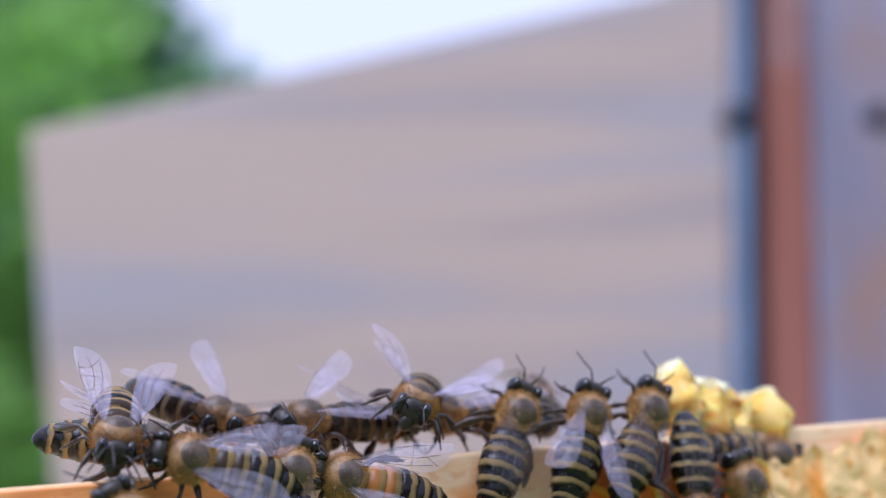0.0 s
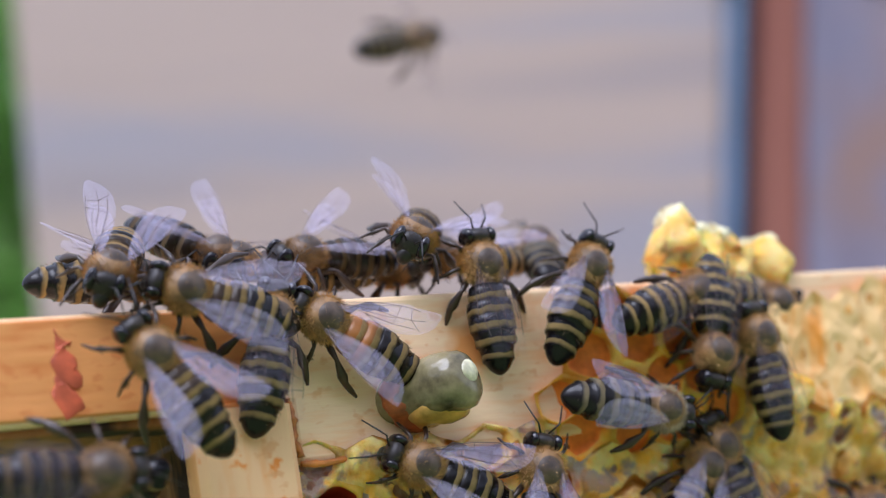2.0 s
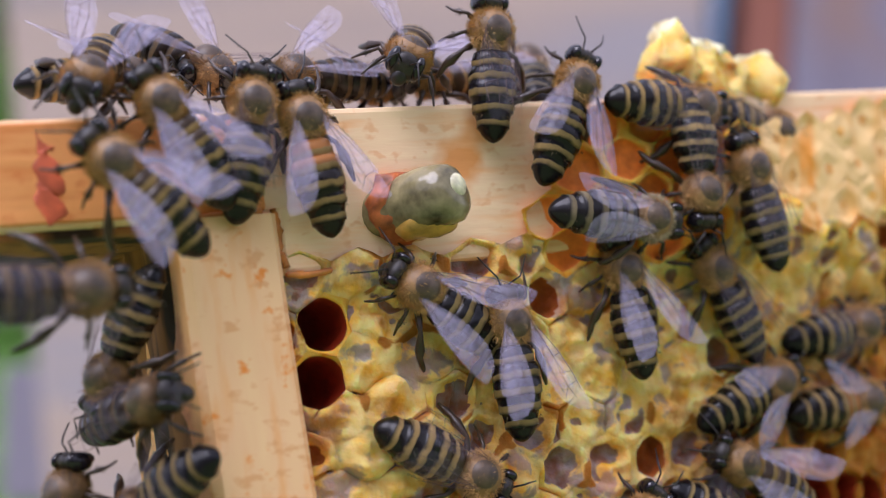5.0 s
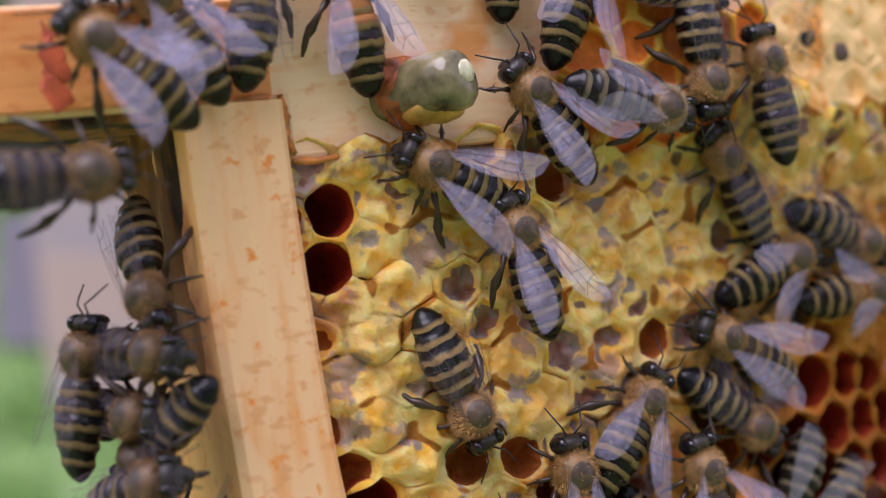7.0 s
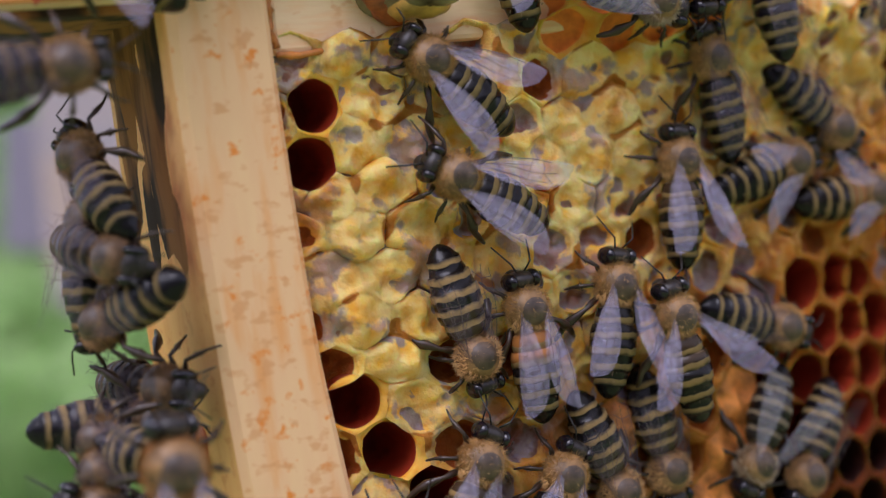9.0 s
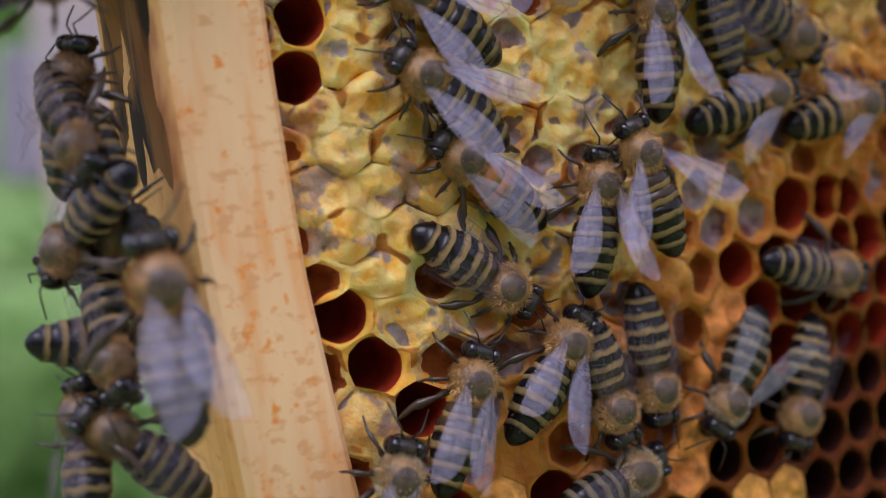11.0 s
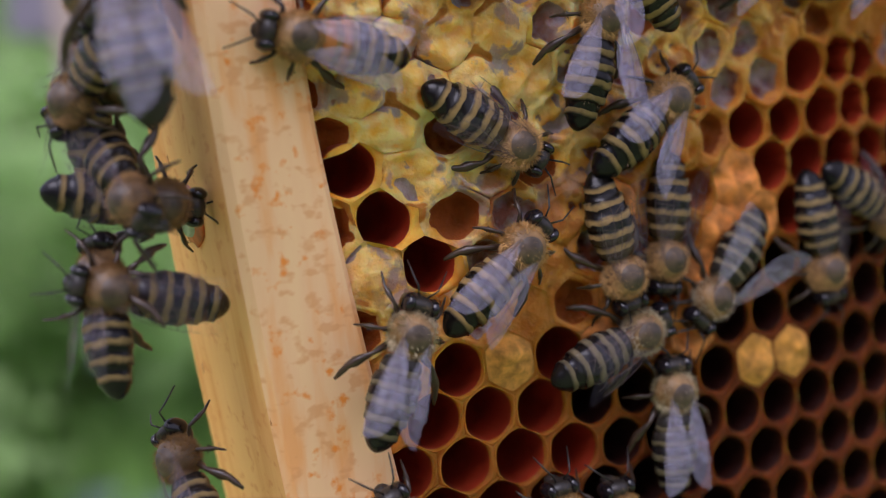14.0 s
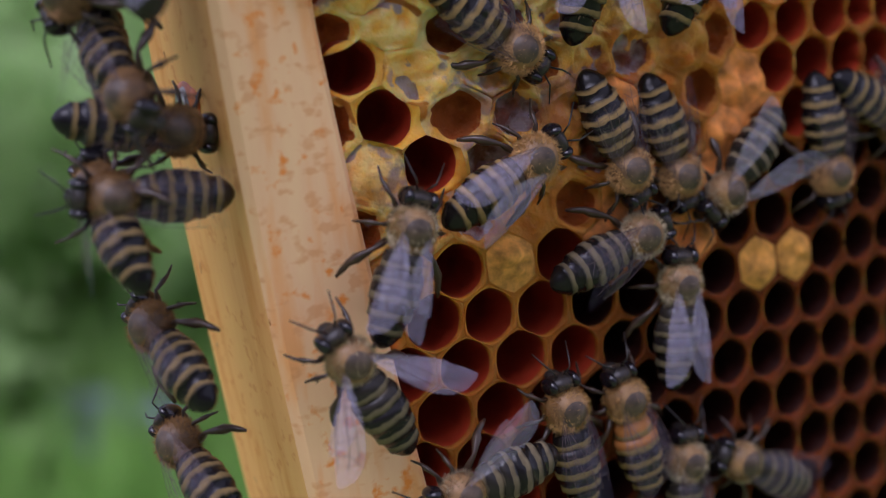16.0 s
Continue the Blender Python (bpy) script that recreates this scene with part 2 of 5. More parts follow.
THORAX_DARK = plain("dark_thorax_plate", (0.15, 0.085, 0.035), 0.5, 0.5, 900.0)
VEIN = plain("wing_vein", (0.10, 0.06, 0.05), 0.5, 0.3, 900.0)
WING = membrane("wing_membrane", (0.78, 0.71, 0.95), 0.18)
WING_CLEAR = membrane("clear_wing_membrane", (0.70, 0.62, 0.85), 0.025)
BELLY = {
    "dark": bee_abdomen("striped_dark_abdomen", (0.010, 0.008, 0.007), (0.007, 0.006, 0.007), (0.30, 0.205, 0.075)),
    "tan": bee_abdomen("striped_tan_abdomen", (0.05, 0.03, 0.015), (0.009, 0.007, 0.006), (0.33, 0.215, 0.075)),
    "orange": bee_abdomen("orange_banded_abdomen", (0.38, 0.15, 0.035), (0.010, 0.007, 0.006), (0.33, 0.215, 0.08)),
    "grey": bee_abdomen("grey_banded_abdomen", (0.03, 0.025, 0.02), (0.012, 0.010, 0.010), (0.21, 0.165, 0.09)),
    "umber": bee_abdomen("umber_abdomen", (0.022, 0.014, 0.009), (0.012, 0.009, 0.008), (0.11, 0.07, 0.03)),
    "sable": bee_abdomen("sable_abdomen", (0.014, 0.010, 0.008), (0.007, 0.006, 0.007), (0.26, 0.175, 0.065)),
    "drone": bee_abdomen("drone_abdomen", (0.10, 0.07, 0.05), (0.03, 0.025, 0.025), (0.25, 0.19, 0.11)),
}
COAT = {"dark": FUR, "tan": FUR, "orange": FUR, "grey": FUR_PALE, "drone": FUR_BROWN, "umber": FUR_DARK, "sable": FUR_DARK}
BOARD = wood("weathered_board", (0.475, 0.365, 0.305), (0.33, 0.285, 0.295), (0.375, 0.335, 0.355), (0.10, 1, 1.0), 34.0, 0.50, 30.0, 0.8, False, (0.12, 1, 1))
BOARD_GREY = wood("grey_board", (0.26, 0.235, 0.30), (0.18, 0.16, 0.22), (0.30, 0.19, 0.16), (1, 1, 0.15), 24.0, 0.5, 10.0, 0.8, False)
STRIP = plain("blue_grey_strip", (0.16, 0.23, 0.35), 0.5, 0.2, 40.0)
REDWOOD = wood("red_brown_batten", (0.32, 0.12, 0.08), (0.24, 0.075, 0.05), (0.30, 0.21, 0.21), (1, 1, 0.15), 24.0, 0.55, 12.0, 0.8, False)
IRON_AND_SHADE = plain("dark_iron_and_shade", (0.04, 0.04, 0.06), 0.5, 0.3, 300.0, 0.6)


def leaf(name, colour):
    """A leaf that lets light through."""
    m, t, b = material(name)
    n = noise_at(t, 6.0, 3.0)
    c = ramp(t, n, [(0.3, tuple(v * 0.6 for v in colour)), (0.7, tuple(v * 1.4 for v in colour))]).outputs[0]
    t.links.new(c, b.inputs["Base Color"])
    tr = t.nodes.new("ShaderNodeBsdfTranslucent")
    t.links.new(c, tr.inputs[0])
    mix = t.nodes.new("ShaderNodeMixShader")
    mix.inputs[0].default_value = 0.5
    t.links.new(b.outputs[0], mix.inputs[1])
    t.links.new(tr.outputs[0], mix.inputs[2])
    t.links.new(mix.outputs[0], t.nodes["Material Output"].inputs[0])
    return m


LEAF = leaf("green_leaf", (0.26, 0.46, 0.10))
LEAF_LIGHT = leaf("light_green_leaf", (0.42, 0.62, 0.22))
LEAF_DARK = leaf("dark_green_leaf", (0.11, 0.26, 0.12))
BARK = plain("bark", (0.12, 0.08, 0.05), 0.9, 0.4, 30.0)
PALE_STONE = plain("pale_stone", (0.24, 0.28, 0.38), 0.8, 0.3, 40.0)
GRASS = plain("grass_ground", (0.19, 0.27, 0.085), 0.9, 0.5, 9.0)


# ---- building helpers ----
def part(name, bm, mat, parent=None, label="", smooth=True):
    me = bpy.data.meshes.new(name)
    bm.to_mesh(me)
    bm.free()
    for m in mat if isinstance(mat, (list, tuple)) else [mat]:
        me.materials.append(m)
    me.polygons.foreach_set("use_smooth", [smooth] * len(me.polygons))
    ob = new(name, me)
    ob.parent = parent
    return tagged(ob, label)


def mesh_part(name, verts, faces, mats, index=None, parent=None, label="", marks=None):
    me = bpy.data.meshes.new(name)
    me.from_pydata(verts, [], faces)
    for m in mats:
        me.materials.append(m)
    if index is not None:
        me.polygons.foreach_set("material_index", index)
    me.polygons.foreach_set("use_smooth", [True] * len(faces))
    for key, values in (marks or {}).items():
        me.attributes.new(key, "FLOAT", "POINT").data.foreach_set("value", values)
    ob = new(name, me)
    ob.parent = parent
    return tagged(ob, label)


def box(bm, x0, x1, y0, y1, z0, z1, bevel=0.0, segments=2):
    vs = [bm.verts.new((x, y, z)) for x in (x0, x1) for y in (y0, y1) for z in (z0, z1)]
    fs = [bm.faces.new([vs[i] for i in f]) for f in ((0, 1, 3, 2), (4, 6, 7, 5), (0, 4, 5, 1), (2, 3, 7, 6), (0, 2, 6, 4), (1, 5, 7, 3))]
    if bevel:
        es = {e for f in fs for e in f.edges}
        bmesh.ops.bevel(bm, geom=list(es), offset=bevel, segments=segments, affect="EDGES", profile=0.5)
    return bm


def tube(bm, points, radii, sides=6):
    """A tapered tube along points."""
    rings = []
    for k, (p, r) in enumerate(zip(points, radii)):
        p = Vector(p)
        a = Vector(points[max(k - 1, 0)])
        b = Vector(points[min(k + 1, len(points) - 1)])
        q = (b - a).to_track_quat("Z", "Y")
        rings.append([bm.verts.new(p + q @ Vector((r * math.cos(s * math.tau / sides), r * math.sin(s * math.tau / sides), 0))) for s in range(sides)])
    for a, b in zip(rings, rings[1:]):
        for s in range(sides):
            bm.faces.new((a[s], a[(s + 1) % sides], b[(s + 1) % sides], b[s]))
    bm.faces.new(rings[0][::-1])
    bm.faces.new(rings[-1])


def lathe(bm, profile, sides=20, sx=1.0, sz=1.0, sag=None):
    """A body of rings along y: profile of (y, radius, z of its middle)."""
    rings = []
    for y, r, zc in profile:
        rings.append([bm.verts.new((sx * r * math.cos(a), y, zc + sz * r * math.sin(a))) for a in (k * math.tau / sides for k in range(sides))])
    for a, b in zip(rings, rings[1:]):
        for s in range(sides):
            bm.faces.new((a[s], b[s], b[(s + 1) % sides], a[(s + 1) % sides]))
    bm.faces.new(rings[0])
    bm.faces.new(rings[-1][::-1])
    bmesh.ops.recalc_face_normals(bm, faces=bm.faces)


def ball(bm, centre, rx, ry, rz, u=14, v=9, rot=None):
    m = Matrix.Translation(centre) @ (rot or Matrix()) @ Matrix.Diagonal((rx, ry, rz, 1))
    bmesh.ops.create_uvsphere(bm, u_segments=u, v_segments=v, radius=1, matrix=m)


# ---- the comb's face: leans away to the right ----
SLOPE, BEND = math.tan(radians(27)), 1.6


def face_y(x):
    return 0.146 + SLOPE * x + BEND * x * x


def smooth(a, b, v):
    k = min(1, max(0, (v - a) / (b - a)))
    return k * k * (3 - 2 * k)


def bulge(x, z):
    """How far the comb stands proud, over the top bar."""
    return 0.0030 * smooth(0.002, 0.012, x) * smooth(0.021, 0.029, z)


def normal_at(x):
    return Vector((SLOPE + 2 * BEND * x, -1, 0)).normalized()


# the hive frame's own space: x along the top bar, y back, z up; its origin where top bar and side bar meet
YAW, LEAN = 26.5, 8.0
FRAME = Matrix.Translation((-0.0165, 0.1380, 0.0260)) @ Euler((0, 0, radians(YAW))).to_matrix().to_4x4() @ Euler((0, radians(-LEAN), 0)).to_matrix().to_4x4()


# ---- ground and hive box behind ----
def ground():
    bm = bmesh.new()
    n = 40
    grid = [[bm.verts.new(((i - n / 2) * 0.5 * (1 + abs(i - n / 2) * 0.6), (j - 6) * 0.5 * (1 + abs(j - 6) * 0.6), -0.197 + 0.0)) for j in range(n)] for i in range(n)]
    for i in range(n - 1):
        for j in range(n - 1):
            bm.faces.new((grid[i][j], grid[i + 1][j], grid[i + 1][j + 1], grid[i][j + 1]))
    g = part("ground", bm, GRASS)
    tagged(g, "grassy green ground around the hive", "ground", kind="structure")


def blades(name, count, x0, x1, y0, y1, z, tall, mat, label):
    verts, faces = [], []
    for _ in range(count):
        x, y = random.gauss((x0 + x1) / 2, (x1 - x0) * 0.3), y0 + abs(random.gauss(0, (y1 - y0) * 0.45))
        h, a, w = tall * random.uniform(0.4, 1), random.uniform(0, math.tau), random.uniform(0.003, 0.006)
        dx, dy = math.cos(a), math.sin(a)
        b = len(verts)
        lean = random.uniform(0.1, 0.5) * h
        verts += [(x - w * dy, y + w * dx, z), (x + w * dy, y - w * dx, z), (x + lean * 0.4 * dx, y + lean * 0.4 * dy, z + h * 0.6), (x + lean * dx, y + lean * dy, z + h)]
        faces += [(b, b + 1, b + 2), (b, b + 2, b + 3)]
    ob = mesh_part(name, verts, faces, [mat])
    tagged(ob, label, "grass", kind="stuff")


def hive_box():
    hive = new("hive_box")
    hive.location = (0, 0.45, -0.197)
    tagged(hive, "weathered wooden hive box on short legs, with an iron-nailed corner", "hive box")
    up = 0.197

    def lean(z):
        """The corner leans outwards with its height."""
        return 0.001 + 0.10 * (z - up - 0.2)

    def leaned(bm):
        for v in bm.verts:
            v.co.x += lean(v.co.z)
        return bm

    bm = bmesh.new()
    box(bm, -0.108, 0.079, 0, 0.022, up - 0.004, 0.226 + up, 0.002)
    for v in bm.verts:
        if v.co.z > 0.2 + up:
            v.co.z += 0.22 * (v.co.x + 0.09)
        v.co.x += 0.002 - 0.116 * (v.co.z - up) if v.co.x < 0 else lean(v.co.z)
    part("front_board", bm, BOARD, hive, "pale weathered pine board, rough top edge", False)
    bm = bmesh.new()
    box(bm, 0.0792, 0.0830, -0.004, 0.02, 0.01 + up, 0.30 + up, 0.001)
    part("corner_strip", leaned(bm), STRIP, hive, "blue-grey metal corner strip", False)
    bm = bmesh.new()
    box(bm, 0.088, 0.102, 0.002, 0.024, 0.01 + up, 0.30 + up, 0.0015)
    part("batten", leaned(bm), REDWOOD, hive, "red-brown wooden batten", False)
    bm = bmesh.new()
    box(bm, 0.1022, 0.26, 0.004, 0.024, 0.01 + up, 0.30 + up, 0.0015)
    part("side_board", leaned(bm), BOARD_GREY, hive, "grey weathered board", False)
    bm = bmesh.new()
    box(bm, -0.126, 0.258, 0.022, 0.30, 0.012 + up, 0.05 + up, 0.001)
    part("floor_board", bm, BOARD_GREY, hive, "", False)
    # dark filler in the nails' colour stands in for the joint's shadow
    bm = bmesh.new()
    box(bm, 0.0830, 0.088, 0.008, 0.022, 0.01 + up, 0.30 + up)
    part("gap_filler", leaned(bm), IRON_AND_SHADE, hive, "dark filler painted as the joint's shadow", False)
    for x, z, r in ((0.1227, 0.2135, 0.0042), (0.0790, 0.212, 0.0046)):
        bm = bmesh.new()
        bmesh.ops.create_cone(bm, cap_ends=True, segments=14, radius1=r, radius2=r * 0.7, depth=0.003, matrix=Matrix.Translation((x, -0.0045 if x < 0.1 else 0.0025, z + up)) @ Euler((radians(90), 0, 0)).to_matrix().to_4x4())
        part("nail", leaned(bm), IRON_AND_SHADE, hive, "dark nail head")
    for x in (-0.05, 0.2):
        for y in (0.06, 0.26):
            bm = bmesh.new()
            box(bm, x, x + 0.03, y, y + 0.03, 0, 0.012 + up, 0.002)
            part("leg", bm, BOARD_GREY, hive, "", False)


def shrub(name, x, y, size, tall, leaves, mat, label, seed):
    rnd = random.Random(seed)
    base = new(name)
    base.location = (x, y, -0.197)
    tagged(base, label, "shrub")
    bm = bmesh.new()
    tips = []
    tube(bm, [(0, 0, 0), (0.02, 0.01, tall * 0.25), (0.0, 0.03, tall * 0.5)], [0.03 * min(1, 2 * size), 0.022 * min(1, 2 * size), 0.012 * min(1, 2 * size)], 7)
    for k in range(9):
        a, h = rnd.uniform(0, math.tau), rnd.uniform(0.15, 0.5) * tall
        r = rnd.uniform(0.5, 1.0) * size
        tip = (r * math.cos(a), r * math.sin(a), h + rnd.uniform(0.2, 0.5) * tall)
        tube(bm, [(0, 0, h), (tip[0] * 0.5, tip[1] * 0.5, h * 0.6 + tip[2] * 0.4), tip], [0.012 * min(1, 2 * size), 0.008 * min(1, 2 * size), 0.003 * min(1, 2 * size)], 5)
        tips.append(tip)
    part("trunk", bm, BARK, base)
    verts, faces = [], []
    clumps = [(*[rnd.gauss(0, size * 0.55) for _ in range(2)], rnd.uniform(0.02, 1.0) * tall, rnd.uniform(0.12, 0.26) * size) for _ in range(34)] + [(*t, 0.25 * size) for t in tips]
    for _ in range(leaves):
        cx, cy, cz, cr = rnd.choice(clumps)
        p = Vector((cx + rnd.gauss(0, cr), cy + rnd.gauss(0, cr), max(0.01, cz + rnd.gauss(0, cr))))
        q = Euler((rnd.uniform(-1.2, 1.2), rnd.uniform(-1.2, 1.2), rnd.uniform(0, 6.3))).to_matrix()
        s = rnd.uniform(0.03, 0.055) if size > 0.2 else rnd.uniform(0.012, 0.028)
        b = len(verts)
        verts += [p + q @ Vector(v) * s for v in ((0, -1, 0), (0.42, 0, 0.12), (0, 1, 0), (-0.42, 0, 0.12))]
        faces += [(b, b + 1, b + 2), (b, b + 2, b + 3)]
    mesh_part("crown", verts, faces, [mat], parent=base)


# unseen wall, added behind the camera to hold back light from the low sky
bm = bmesh.new()
box(bm, -3.0, 3.0, -1.3, -1.2, -0.197, 0.45, 0.01)
tagged(part("wall_south", bm, BOARD_GREY, None, "", False), "unseen grey wall added behind the camera to block low sky", "wall", kind="structure")
ground()
blades("grass", 22000, -1.3, 0.7, 0.5, 3.2, -0.197, 0.06, LEAF, "green grass blades round the hive")
hive_box()
shrub("shrub", -0.69, 2.3, 0.30, 1.9, 9000, LEAF_DARK, "tall dark green leafy shrub behind the hive", 5)
shrub("shrub", -0.52, 1.5, 0.17, 1.05, 5000, LEAF, "bright green leafy shrub behind the hive", 8)
shrub("shrub", -0.62, 1.7, 0.22, 0.75, 3000, LEAF, "bright green leafy shrub behind the hive", 11)
for number, (x, y, size, tall) in enumerate(((-0.33, 1.05, 0.12, 0.24), (-0.21, 0.84, 0.07, 0.15), (-0.16, 0.95, 0.07, 0.12), (-0.42, 1.35, 0.14, 0.36), (-0.27, 1.25, 0.10, 0.2), (-0.26, 0.72, 0.05, 0.09), (-0.30, 0.92, 0.06, 0.10), (-0.37, 1.2, 0.10, 0.17), (-0.47, 1.55, 0.14, 0.26), (-0.22, 0.66, 0.04, 0.06))):
    shrub("low_plant", x, y, size, tall, 420, LEAF_LIGHT, "low light green plant in the grass", 14 + number)


def stone(x, y, size, seed):
    """A flat, rounded pale stone, half sunk in the grass."""
    rnd = random.Random(seed)
    bm = bmesh.new()
    ball(bm, (0, 0, size * 0.1), size, size * rnd.uniform(0.7, 1.0), size * 0.45, 14, 9)
    for v in bm.verts:
        v.co += v.co * 0.25 * noise.noise(v.co * (2.2 / size) + Vector((seed, 0, 0)))
    st = part("stone", bm, PALE_STONE)
    st.location = (x, y, -0.197)
    tagged(st, "pale bluish-grey stone lying in the grass", "stone")


for number, (x, y, size) in enumerate(((-0.315, 1.15, 0.13), (-0.215, 0.83, 0.025), (-0.36, 1.0, 0.06), (-0.14, 0.70, 0.04))):
    stone(x, y, size, number + 3)


# ---- the hive frame ----
def hive_frame():
    fr = new("hive_frame")
    fr.matrix_world = FRAME
    tagged(fr, "pale pine hive frame with propolis-stained joints", "hive frame")
    bm = bmesh.new()
    prof = [(-24.0, -0.4), (0.4, -0.4), (0.4, -5.4), (330, -5.4), (330, 8.3), (-24.0, 8.3)]
    fs = []
    for y in (0.0, 25.0):
        fs.append([bm.verts.new((x * MM, y * MM, z * MM)) for x, z in prof])
    bm.faces.new(fs[0])
    bm.faces.new(fs[1][::-1])
    for k in range(6):
        a, b = k, (k + 1) % 6
        bm.faces.new((fs[0][a], fs[1][a], fs[1][b], fs[0][b]))
    bmesh.ops.recalc_face_normals(bm, faces=bm.faces)
    bmesh.ops.bevel(bm, geom=list(bm.edges), offset=0.5 * MM, segments=2, affect="EDGES", profile=0.5)
    part("top_bar", bm, PINE, fr, "pale pine top bar", False)
    # face of the protruding end of the top bar
    bm = bmesh.new()
    box(bm, -0.0236, -0.0005, -0.0003, 0.002, 0.0000, 0.0079, 0.0002)
    part("lug_face", bm, LUG, fr, "orange-stained end of the top bar", False)
    for k, (x, z, w, h) in enumerate(((-18.3, 5.6, 0.5, 1.2), (-17.7, 3.7, 0.7, 1.3), (-18.0, 1.9, 0.8, 1.3))):
        bm = bmesh.new()
        ball(bm, (x * MM, -0.00030, z * MM), w * 1.2 * MM, 0.00012, h * 1.1 * MM, 22, 14)
        for v in bm.verts:
            v.co += Vector((noise.noise(v.co * 900), 0, noise.noise(v.co * 900 + Vector((4, 0, 0))))) * 0.0013
        part("red_smear", bm, RED_STAIN, fr, "red smear")
    # the side bar leans a little more than the top bar stands square
    for name, x0 in (("side_bar", -8.3), ("side_bar", 322.0)):
        bm = bmesh.new()
        n = 60
        rows = []
        for k in range(n + 1):
            z = -0.4 - k / n * 224.6
            sh = 0.0008 * z * z if z > -80 else 5.12 + (-80 - z) * 0.10
            w = 8.5 + min(2.2, max(0.0, -z - 30) * 0.05)
            rows.append([bm.verts.new(((x0 + sh + dx) * MM, dy * MM, z * MM)) for dx, dy in ((0.7, -0.9), (w - 0.6, -0.9), (w - 0.1, -0.5), (w, 18), (0, 18), (0.0, -0.2))])
        for a, b in zip(rows, rows[1:]):
            for s in range(6):
                f = bm.faces.new((a[s], a[(s + 1) % 6], b[(s + 1) % 6], b[s]))
                f.material_index = 1 if s in (3, 4) else 0
        bm.faces.new(rows[0][::-1])
        bm.faces.new(rows[-1])
        bmesh.ops.recalc_face_normals(bm, faces=bm.faces)
        part(name, bm, [PINE_UP, PINE_SIDE], fr, "pinkish pine side bar with orange flecks", False)
    bm = bmesh.new()
    box(bm, -0.0015, 0.325, 0.004, 0.014, -0.225, -0.216, 0.0005)
    part("bottom_bar", bm, PINE, fr, "", False)
    # dark slab added in place of the shade under the bar end
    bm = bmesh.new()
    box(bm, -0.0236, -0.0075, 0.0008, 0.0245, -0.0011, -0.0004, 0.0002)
    part("lug_underside", bm, PROPOLIS_AND_SHADE, fr, "dark slab painted as the shade under the bar end", False)
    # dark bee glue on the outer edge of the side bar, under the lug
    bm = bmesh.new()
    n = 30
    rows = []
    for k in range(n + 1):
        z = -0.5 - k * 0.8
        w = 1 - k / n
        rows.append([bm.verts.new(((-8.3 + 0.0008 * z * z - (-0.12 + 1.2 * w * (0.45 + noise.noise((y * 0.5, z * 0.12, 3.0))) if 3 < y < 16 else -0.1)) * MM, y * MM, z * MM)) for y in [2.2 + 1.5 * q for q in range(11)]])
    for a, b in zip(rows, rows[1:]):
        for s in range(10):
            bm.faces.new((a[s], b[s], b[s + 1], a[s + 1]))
    part("propolis_crust", bm, PROPOLIS_AND_SHADE, fr, "dark bee glue on the outer edge")
    # orange lines of bee glue in the joints
    for pts in (((-7.8, -0.4), (-3.5, -0.25), (-0.4, -0.1)), ((0.1, 0.0), (0.35, -1.8), (0.2, -3.4), (0.7, -5.2)), ((0.6, -5.4), (2.5, -5.6), (5.0, -5.3))):
        bm = bmesh.new()
        many = [tuple(Vector((a[0], 0, a[1])).lerp(Vector((b[0], 0, b[1])), k / 5)) for a, b in zip(pts, pts[1:]) for k in range(5)]
        tube(bm, [((x + 0.12 * noise.noise((x, z, 1))) * MM, -0.0004 if z > -0.3 and x < 0 else -0.0002, z * MM) for x, _, z in many], [(0.26 + 0.34 * abs(noise.noise((x * 2, z * 2, 5)))) * MM for x, _, z in many], 6)
        part("propolis_line", bm, PROPOLIS, fr, "orange bee glue in the joint")
    # smears of bee glue down the outer edges of the side bar
    for start, end, y in ((-24, -44, 13.5), (-40, -66, 16.0), (-58, -84, 14.0), (-30, -37, 3.0), (-52, -60, 0.4), (-70, -76, 1.5)):
        bm = bmesh.new()
        many = [start + (end - start) * k / 28 for k in range(29)]
        tube(bm, [((-8.22 + (0.0008 * z * z if z > -80 else 5.12 + (-80 - z) * 0.10)) * MM, (y + 1.1 * noise.noise((z * 0.25, y, 2.0))) * MM, z * MM) for z in many],
             [(0.06 + 0.85 * abs(noise.noise((z * 0.4, y, 8.0))) * math.sin(math.pi * (k + 0.5) / 29)) * MM for k, z in enumerate(many)], 7)
        for v in bm.verts:
            sh = 0.0008 * (v.co.z / MM) ** 2 - 8.22
            v.co.x = sh * MM + (v.co.x - sh * MM) * 0.25
        part("propolis_smear", bm, PROPOLIS, fr, "orange-brown bee glue on the edge")
    # a nail in the outer edge, in a ring of red bee glue
    nail = Matrix.Translation((-7.3 * MM, 9.3 * MM, -36.5 * MM)) @ Euler((0, radians(-90), 0)).to_matrix().to_4x4()
    bm = bmesh.new()
    bmesh.ops.create_cone(bm, cap_ends=True, segments=18, radius1=2.0 * MM, radius2=1.5 * MM, depth=1.6 * MM, matrix=nail @ Matrix.Diagonal((1.25, 1, 1, 1)))
    bmesh.ops.bevel(bm, geom=list(bm.edges), offset=0.2 * MM, segments=2, affect="EDGES", profile=0.5)
    head = part("nail", bm, STEEL, fr, "dull steel nail head")
    bm = bmesh.new()
    ball(bm, (0, 0, 0), 3.1 * MM, 2.7 * MM, 0.5 * MM, 30, 14)
    for v in bm.verts:
        v.co += Vector((noise.noise(v.co * 500), noise.noise(v.co * 500 + Vector((4, 0, 0))), 0)) * 0.0011
    bm.transform(nail)
    part("glue_ring", bm, RED_GLUE, head, "red-orange bee glue round the nail")
